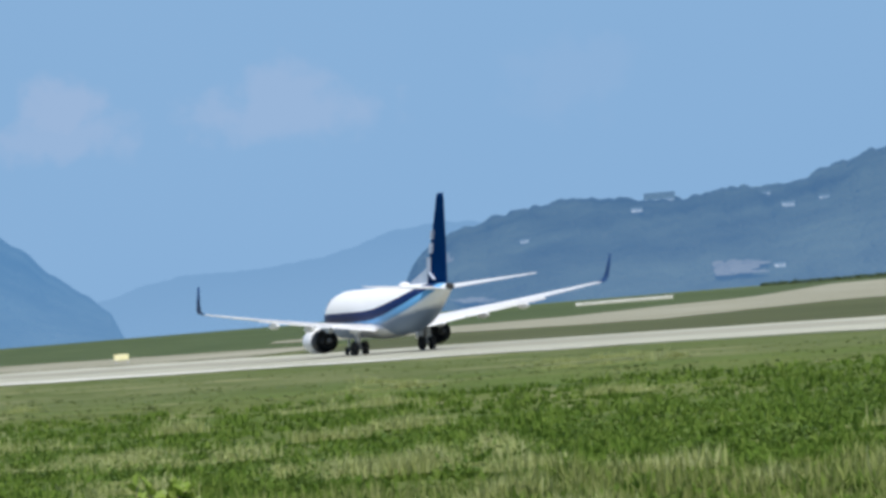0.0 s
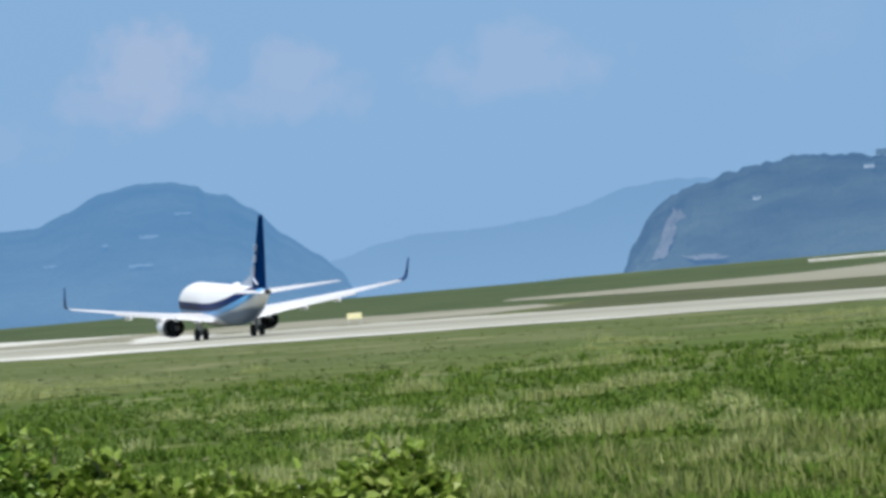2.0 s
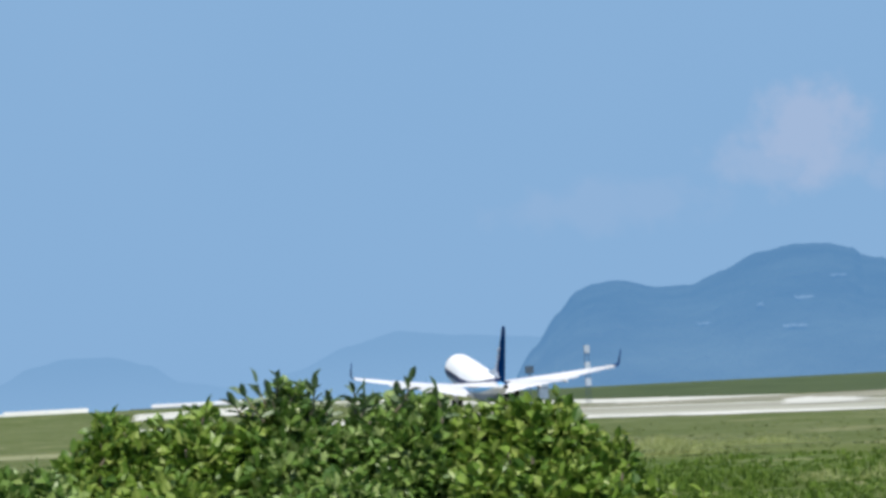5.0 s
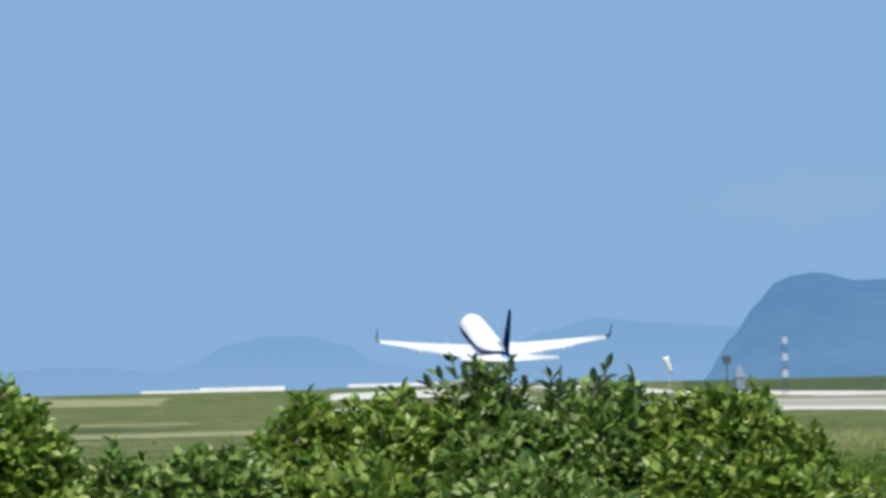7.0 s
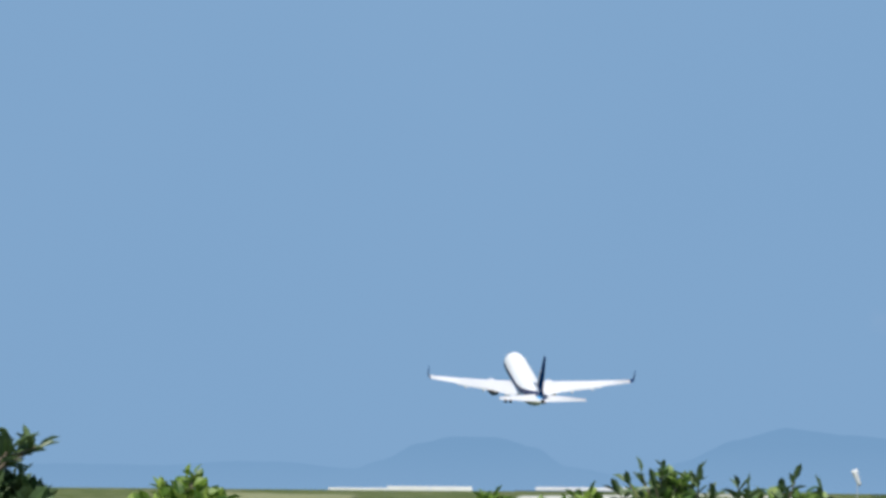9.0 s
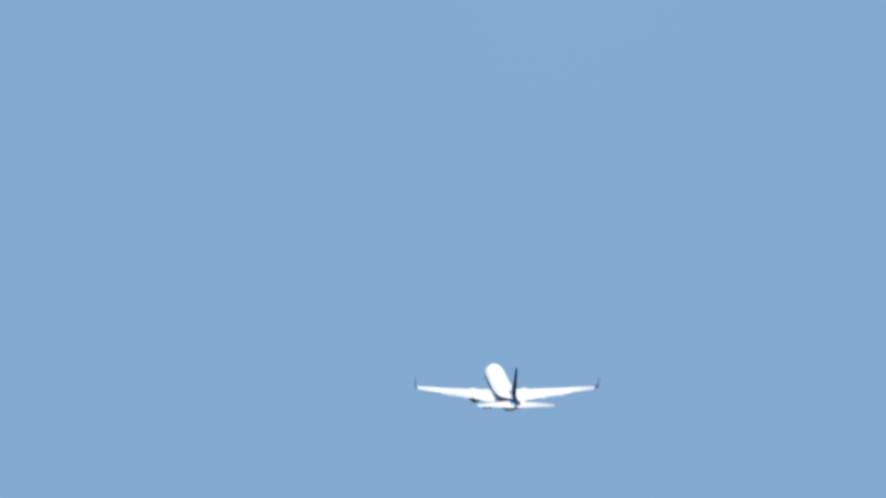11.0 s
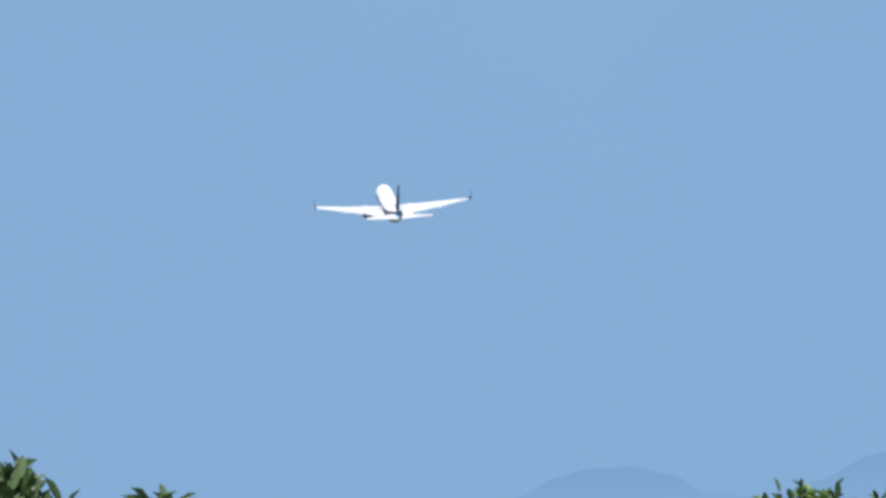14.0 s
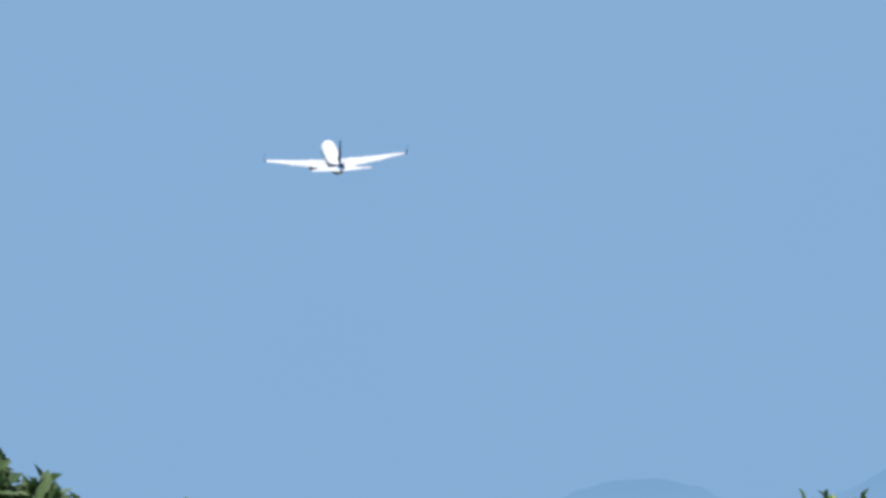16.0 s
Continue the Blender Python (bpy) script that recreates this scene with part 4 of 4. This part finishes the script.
def shrub(name, az, d, lobes, density, size, mat, label, seed, shoots=0, shoot_len=0.2, width=1.0, category="shrub", sprays=()):
    """A shrub: trunk, limbs, a crown of leaves round several lobes (degrees across, height of the top, radii) and shoots that stick out."""
    rnd = np.random.RandomState(seed)
    cx, cy = polar(az, d)
    root = empty(name, pose(cx, cy, 0), label, category, "shrubs before the field")
    side = Vector((math.cos(radians(az)), -math.sin(radians(az)), 0))
    away = Vector((math.sin(radians(az)), math.cos(radians(az)), 0))
    bm = bmesh.new()
    tube(bm, (0, 0, -0.1), (0.05, 0.02, 0.7), 0.09, 0.07, 8)
    part("trunk", bm, "bark", root)
    P, O = [], []
    tops = []
    for u, deep, top, rw, rd, rh in lobes:
        c = side * (u * d * 0.017453) + away * deep
        c.z = top - rh
        bm = bmesh.new()
        mid = Vector((c.x * 0.45, c.y * 0.45, 0.7 + (c.z - 0.7) * 0.55))
        tube(bm, (0.05, 0.02, 0.6), mid, 0.06, 0.045, 6)
        tube(bm, mid, (c.x, c.y, c.z + rh * 0.3), 0.045, 0.02, 6)
        for k in range(7):
            v = Vector(rnd.normal(0, 1, 3))
            v.z = abs(v.z) * 0.8
            v.normalize()
            tube(bm, (c.x, c.y, c.z), (c.x + side.x * v.x * rw * 0.9 + away.x * v.y * rd * 0.9, c.y + side.y * v.x * rw * 0.9 + away.y * v.y * rd * 0.9, c.z + v.z * rh * 0.92), 0.02, 0.008, 5)
        part("limb", bm, "bark", root)
        n = int(density * (rw * rd + rw * rh + rd * rh) * 4.2)
        v = rnd.normal(0, 1, (n, 3))
        v[:, 2] = np.where(v[:, 2] < -0.35, -v[:, 2], v[:, 2])
        v /= np.linalg.norm(v, axis=1)[:, None]
        clump = np.array([noise.noise((a * 2.6 + seed, b * 2.6, e * 2.6 + u)) for a, b, e in v])
        r = (0.9 + 0.32 * clump) * (1 - 0.42 * rnd.beta(1.0, 2.6, n))
        q = v * r[:, None]
        S, A = np.array(side), np.array(away)
        P.append(np.array(c) + q[:, :1] * rw * S + q[:, 1:2] * rd * A + q[:, 2:] * rh * np.array([0, 0, 1.0]))
        O.append(v[:, :1] * S + v[:, 1:2] * A + v[:, 2:] * np.array([0, 0, 1.0]))
        tops.append((c, rw, rd, rh))
    crown = leaves("crown", np.concatenate(P), rnd, size, mat, root, np.concatenate(O), 0.5, width, "dense small pointed leaves")
    crown["kind"] = "stuff"
    if shoots:
        me = leaf_mesh(mat, (size[0] + size[1]) / 2, width)
        for k in range(shoots):
            c, rw, rd, rh = tops[rnd.randint(len(tops))]
            u, w = rnd.uniform(-0.75, 0.75), rnd.uniform(-0.9, 0.3)
            z = c.z + rh * math.sqrt(max(0.05, 1 - u * u - w * w * 0.6)) * 0.93
            base = Vector((c.x, c.y, 0)) + side * (u * rw) + away * (w * rd * 0.7)
            base.z = z
            twig(root, base, side * rnd.normal(0.1, 0.35) + away * rnd.normal(0, 0.2) + Vector((0, 0, 1)), shoot_len * rnd.uniform(0.5, 1.15), me, rnd)
    for u, z, lean, length in sprays:
        me = leaf_mesh("leaf_shade", size[1], width * 0.6)
        base = side * ((u + 0.05) * d * 0.017453) + away * rnd.uniform(-0.3, 0.2)
        base.z = z
        twig(root, base, side * lean + away * rnd.normal(0, 0.15) + Vector((0, 0, 1)), length, me, rnd, 9)
    return root


def twig(root, base, way, length, me, rnd, count=6):
    way = Vector(way).normalized()
    bend = Vector(rnd.normal(0, 0.14, 3))
    bm = bmesh.new()
    mid = base + way * length * 0.5
    tip = base + (way + bend).normalized() * length
    tube(bm, base, mid, 0.009, 0.006, 5)
    tube(bm, mid, tip, 0.006, 0.003, 5)
    t = part("twig", bm, "bark", root)
    for k in range(count):
        f = 0.15 + 0.85 * k / (count - 1)
        p = base.lerp(mid, f * 2) if f < 0.5 else mid.lerp(tip, f * 2 - 1)
        a = k * 2.4 + rnd.uniform(-0.3, 0.3)
        out = Vector((math.cos(a), math.sin(a), 0.45 + 0.5 * f))
        if k == count - 1:
            out = tip - mid
        q = out.to_track_quat("Y", "Z")
        ob = new("leaf", me)
        ob.parent = root
        sc = rnd.uniform(0.75, 1.2)
        ob.matrix_basis = Matrix.Translation(p) @ q.to_matrix().to_4x4() @ pose(0, 0, 0, rnd.uniform(-25, 25), rnd.uniform(-40, 40), 0) @ Matrix.Scale(sc, 4)


def blades(name, P, rnd, height, width, mat, per, lean, label, category):
    """Tufts of tapered grass blades, each a folded strip."""
    n = len(P) * per
    base = np.repeat(P, per, axis=0)
    mound = np.array([noise.noise((x / 1.5, y / 9.0, 7.0)) + 0.9 * noise.noise((x / 0.55, y / 5.0, 2.0)) for x, y, _ in P])
    sc = np.repeat(rnd.uniform(0.7, 1.15, len(P)) * np.clip(0.8 + 1.5 * mound, 0.3, 1.9), per)
    base[:, :2] += rnd.normal(0, 0.09, (n, 2)) * sc[:, None]
    h = rnd.uniform(*height, n) * sc
    a = rnd.uniform(0, 2 * math.pi, n)
    tilt = np.abs(rnd.normal(0, lean, n))
    w = rnd.uniform(*width, n)
    sx = np.stack([np.cos(a + 1.57), np.sin(a + 1.57), np.zeros(n)], 1) * w[:, None] * 0.5
    ax = np.stack([np.cos(a), np.sin(a), np.zeros(n)], 1)
    mid = base + ax * (h * tilt * 0.35)[:, None]
    mid[:, 2] += h * 0.55
    tip = base + ax * (h * tilt)[:, None]
    tip[:, 2] += h * np.sqrt(np.maximum(0.2, 1 - tilt ** 2 * 0.5))
    V = np.stack([base - sx, base + sx, mid - sx * 0.8, mid + sx * 0.8, tip], 1)
    k = 5 * np.arange(n)[:, None]
    F = np.array((0, 1, 3, 2))[None] + k
    T = np.array((2, 3, 4))[None] + k
    ob = raw(name, V.reshape(-1, 3).tolist(), F.tolist() + T.tolist(), mat)
    return tagged(ob, label, category, kind="stuff")


def field_points(rnd, n, d0, d1, a0=3.0, a1=22.0):
    az = np.radians(rnd.uniform(a0, a1, n))
    d = 1 / rnd.uniform(1 / d1, 1 / d0, n)
    x, y = d * np.sin(az), d * np.cos(az)
    keep = x < 138
    x, y = x[keep], y[keep]
    z = np.array([land_height(a, b) for a, b in zip(x, y)])
    return np.stack([x, y, z - 0.02], 1)


def meadow():
    rnd = np.random.RandomState(5)
    blades("grass", field_points(rnd, 6000, 280, 560), rnd, (0.03, 0.09), (0.08, 0.2), "verge", 5, 0.9, "long green meadow grass thinning out towards the runway", "grass")
    blades("grass", field_points(rnd, 38000, 92, 300), rnd, (0.1, 0.25), (0.05, 0.11), "blade", 9, 0.75, "long green meadow grass in uneven tufts", "grass")
    # streaks of pale seed heads lying across the meadow
    pts = []
    for k in range(75):
        az, d = rnd.uniform(8, 22), 1 / rnd.uniform(1 / 420, 1 / 105)
        x, y = polar(az, d)
        ln, dp = rnd.uniform(0.3, 1.6) * d / 150, rnd.uniform(0.15, 0.7)
        m = int(170 * ln)
        q = np.stack([x + rnd.normal(0, ln * 0.4, m), y + rnd.normal(0, dp, m)], 1)
        pts.append(q)
    for az, d, w, n, dp in ((16.55, 154, 1.7, 1500, 0.5), (15.1, 150, 0.8, 250, 0.5), (17.0, 146, 1.3, 900, 0.5), (17.9, 140, 0.9, 400, 0.4), (18.9, 128, 0.8, 350, 0.4), (12.6, 338, 4.2, 900, 3.0), (13.9, 215, 2.5, 300, 1.5), (16.4, 260, 2.0, 200, 1.0)):
        x, y = polar(az, d)
        pts.append(np.stack([x + rnd.uniform(-w, w, n), y + rnd.normal(0, dp, n)], 1))
    q = np.concatenate(pts)
    q = q[q[:, 0] < 138]
    z = np.array([land_height(a, b) for a, b in q])
    P = np.concatenate([q, z[:, None] + 0.12], 1)
    blades("seed_heads", P, rnd, (0.14, 0.34), (0.015, 0.035), "straw", 3, 0.5, "pale dry seed heads in streaks among the grass", "grass")
    # tall tan reeds at the near edge of the meadow
    q = field_points(rnd, 3400, 96, 130, 15.4, 22)
    keep = np.array([noise.noise((x / 2.6, y / 14.0, 9.0)) > -0.22 for x, y, _ in q])
    blades("reeds", q[keep], rnd, (0.2, 0.42), (0.02, 0.045), "reed", 7, 0.35, "tall olive tan reeds standing at the near edge of the meadow", "reeds")
    # dark leafy weeds
    W = []
    for c in field_points(rnd, 60, 140, 240, 9, 22):
        m = rnd.randint(120, 320)
        s = rnd.uniform(0.15, 0.4)
        W.append(c + np.stack([rnd.normal(0, s * 1.8, m), rnd.normal(0, s, m), np.abs(rnd.normal(0.15, s * 0.75, m))], 1))
    ob = leaves("weeds", np.concatenate(W), rnd, (0.06, 0.13), "weed", up=0.5)
    tagged(ob, "dark green leafy weeds scattered in the meadow", "weeds", kind="stuff")


marker_sign()
windsock()
antenna_tower()
equipment_hut()
seawall(7.2, 7.85, 1890, 2.0, 3.5, "low sunlit white concrete seawall on the shore")
seawall(6.75, 7.2, 1900, 2.0, 3.0, "lower stretch of white concrete seawall on the shore")
seawall(8.33, 9.05, 2150, 2.6, 3.6, "low white concrete breakwater out in the sea", True)

hedge(790, 1250, 2200, 0.9, 3)


def long_shed():
    x, y = polar(18.7, 2000)
    s = empty("long_shed", pose(x, y, land_height(x, y), 0, 0, -18.7), "long low white shed across the airfield", "shed")
    bm = bmesh.new()
    box(bm, -13, 13, -4, 4, -0.1, 0.6, 0.1)
    part("wall", bm, "shoulder", s)
    bm = bmesh.new()
    rings(bm, [[Vector((x1, y1, z1)) for y1, z1 in ((-4.02, 0.6), (0, 0.78), (4.02, 0.6))] for x1 in (-13.02, 13.02)])
    part("roof", bm, "concrete", s)


long_shed()
G, D2 = "leaf", "leaf_dark"
shrub("shrub", 8.35, 45, [(-0.42, 0.0, 3.06, 0.5, 0.6, 0.75), (-0.36, 0.0, 3.19, 0.2, 0.3, 0.4), (0.3, 0.1, 3.2, 0.6, 0.6, 0.75), (-0.75, -0.3, 2.85, 0.5, 0.5, 0.6), (0.1, -0.5, 2.8, 0.7, 0.6, 0.6), (0.75, 0.0, 3.19, 0.38, 0.4, 0.7)],
      760, (0.06, 0.11), G, "rounded green shrub with glossy leaves and upright shoots", 11, 12, 0.1)
shrub("shrub", 9.75, 45, [(-0.3, 0.0, 3.2, 0.6, 0.6, 0.8), (-0.38, 0.0, 3.3, 0.26, 0.25, 0.5), (0.5, 0.1, 3.22, 0.6, 0.6, 0.75), (0.0, -0.5, 2.8, 0.8, 0.6, 0.7)],
      760, (0.06, 0.11), D2, "rounded dark green shrub with leafy upright shoots", 12, 10, 0.1,
      sprays=((-0.7, 3.1, -0.9, 0.17), (-0.62, 3.12, -0.6, 0.2), (-0.56, 3.12, -0.35, 0.24), (-0.5, 3.12, -0.1, 0.26), (-0.44, 3.12, 0.15, 0.24), (-0.38, 3.12, 0.4, 0.22), (-0.3, 3.1, 0.6, 0.2),
              (-0.5, 3.08, -0.2, 0.2), (-0.4, 3.08, 0.2, 0.2), (-0.15, 3.1, 0.1, 0.13), (0.08, 3.14, 0.0, 0.14), (0.12, 3.12, 0.4, 0.12), (0.38, 3.14, 0.9, 0.2), (0.33, 3.12, 0.6, 0.14), (0.73, 3.06, 0.0, 0.17)))
shrub("shrub", 11.25, 45, [(0.0, 0.0, 3.24, 0.45, 0.55, 0.8), (-0.55, 0.1, 3.16, 0.5, 0.55, 0.8), (0.45, -0.1, 2.98, 0.38, 0.5, 0.9), (0.0, -0.5, 2.85, 0.75, 0.5, 0.8), (0.75, -0.2, 2.62, 0.27, 0.4, 0.8)],
      760, (0.06, 0.11), G, "domed bright green shrub before the field", 13, 12, 0.11)
shrub("shrub", 6.75, 44, [(-0.25, 0.0, 2.9, 0.4, 0.5, 0.6), (0.35, 0.1, 2.91, 0.45, 0.5, 0.6), (-0.62, 0.0, 2.86, 0.3, 0.4, 0.6), (0.75, 0.1, 2.9, 0.25, 0.4, 0.6), (0.0, -0.4, 2.6, 0.7, 0.5, 0.6)],
      760, (0.06, 0.11), D2, "low dark green shrub", 14, 8, 0.12)
shrub("shrub", 5.65, 43, [(0.05, 0.0, 3.27, 0.36, 0.45, 0.6), (-0.35, 0.1, 3.16, 0.45, 0.5, 0.6), (0.3, -0.2, 3.05, 0.3, 0.4, 0.7), (0.0, -0.4, 2.7, 0.6, 0.5, 0.8)],
      760, (0.06, 0.11), G, "green shrub with a pointed top", 15, 6, 0.12)
shrub("tall_shrub", 2.65, 31, [(0.18, 0.0, 3.76, 0.15, 0.3, 0.4), (0.66, 0.0, 3.57, 0.12, 0.25, 0.35), (-0.5, 0.1, 3.95, 0.36, 0.4, 0.6), (0.3, -0.2, 3.42, 0.32, 0.3, 0.5)],
      850, (0.075, 0.125), "leaf_shade", "tall dark green shrub with long narrow leaves", 16, 5, 0.08, 0.8)
shrub("tall_shrub", 4.0, 31, [(-0.2, 0.0, 3.37, 0.14, 0.3, 0.4), (0.12, 0.0, 3.37, 0.12, 0.3, 0.4), (0.42, 0.0, 3.27, 0.15, 0.3, 0.4), (0.0, -0.2, 3.24, 0.38, 0.3, 0.5)],
      750, (0.075, 0.13), "leaf_shade", "dark green shrub with feathery arching fronds", 17, 2, 0.07, 0.7,
      sprays=((0.17, 3.3, 1.1, 0.2), (0.2, 3.3, 1.25, 0.17), (0.14, 3.31, 0.9, 0.16), (0.22, 3.3, 0.4, 0.09), (-0.3, 3.33, -0.6, 0.1)))
shrub("shrub", 12.4, 48, [(-0.2, 0.0, 2.45, 0.5, 0.5, 0.6), (0.35, 0.0, 2.32, 0.5, 0.5, 0.6)],
      900, (0.07, 0.13), "leaf_bright", "low green shrub before the field", 18, 6, 0.2)
shrub("shrub", 13.7, 48, [(-0.3, 0.0, 2.18, 0.5, 0.5, 0.5), (0.3, 0.0, 2.12, 0.5, 0.5, 0.5)],
      900, (0.07, 0.13), "leaf_bright", "low green shrub before the field", 19, 5, 0.2)
shrub("shrub", 14.95, 48, [(-0.25, 0.0, 2.14, 0.34, 0.5, 0.5), (0.15, 0.0, 2.22, 0.36, 0.5, 0.5)],
      900, (0.07, 0.13), "leaf_bright", "low green shrub before the field", 20, 5, 0.2)
meadow()


# ---- what moves ----
FLIGHT = [
    (0.0, 178.2, 585.8, 0.03, -0.01, -0.04),
    (0.5, 178.2, 618.8, 0.00, 0.02, -0.04),
    (1.0, 178.2, 652.4, 0.00, 0.68, -0.00),
    (1.5, 178.2, 686.6, 0.00, 1.59, -0.01),
    (2.0, 178.2, 720.8, 0.00, 2.56, -0.04),
    (2.5, 178.2, 755.1, 0.02, 3.38, -0.01),
    (3.0, 178.2, 790.0, 0.00, 4.09, -0.02),
    (3.5, 178.2, 825.7, 0.04, 4.72, -0.03),
    (4.0, 178.2, 861.3, 0.23, 5.54, -0.03),
    (6.5, 178.2, 1039.7, 3.50, 12.80, 0.04),
    (7.0, 178.2, 1076.8, 5.25, 13.65, 0.07),
    (7.5, 178.2, 1114.2, 7.65, 14.45, 0.17),
    (8.0, 178.2, 1151.9, 10.35, 15.21, 0.33),
    (8.5, 178.2, 1190.7, 13.72, 15.89, 0.44),
    (9.0, 178.2, 1229.8, 17.25, 16.48, 0.63),
    (9.5, 178.8, 1269.2, 21.43, 17.00, 0.34),
    (9.7, 178.6, 1285.0, 23.20, 17.19, 0.43),
    (11.8, 178.2, 1453.2, 46.13, 17.39, 0.69),
    (12.0, 178.3, 1469.2, 48.46, 17.38, 0.49),
    (12.5, 178.4, 1509.1, 54.34, 17.35, 0.10),
    (13.0, 178.9, 1548.9, 59.89, 17.27, -0.27),
    (13.5, 179.2, 1588.8, 65.24, 17.19, -0.39),
    (14.0, 179.6, 1628.6, 70.39, 17.14, -0.65),
    (14.5, 179.6, 1668.3, 76.39, 17.13, -0.21),
    (15.0, 179.3, 1708.1, 81.42, 17.15, -0.23),
    (15.5, 178.4, 1747.8, 87.18, 17.21, -0.36),
    (16.0, 178.6, 1787.5, 92.43, 17.29, -0.24),
]


def crab(t):
    """A slight turn of the nose into the wind once the plane flies."""
    return 1.3 * ease(min(1, max(0, (t - 3.5) / 3))) * (1 - ease(min(1, max(0, (t - 9) / 5))))


def motions():
    # seconds, way across and along the runway, height, nose-up and bank in degrees
    walk(AIRLINER, [(t, pose(x, y, z + 0.06, p, b, crab(t))) for t, x, y, z, p, b in FLIGHT])
    # the wings bend up as they take the load
    for w, sx in WINGS:
        rows = []
        for t, k in ((0.0, 0.0), (1.5, 0.0), (3.0, 0.33), (4.5, 0.67), (6.0, 1.0), (16.0, 1.0)):
            pivot = pose(sx * 1.9, 0, 2.25)
            rows.append((t, pivot @ pose(0, 0, 0, 0, -sx * 3.2 * k, 0) @ pivot.inverted()))
        walk(w, rows)
    for g, sx, c in GEARS:
        rows = []
        for t, k in ((0.0, 0.0), (12.4, 0.0), (12.9, 0.2), (13.6, 0.75), (14.2, 1.0), (16.0, 1.0)):
            rows.append((t, pose(c.x, c.y, c.z, 0, 86 * k * sx, 0) if sx else pose(c.x, c.y, c.z, 84 * k, 0, 0)))
        walk(g, rows)


motions()
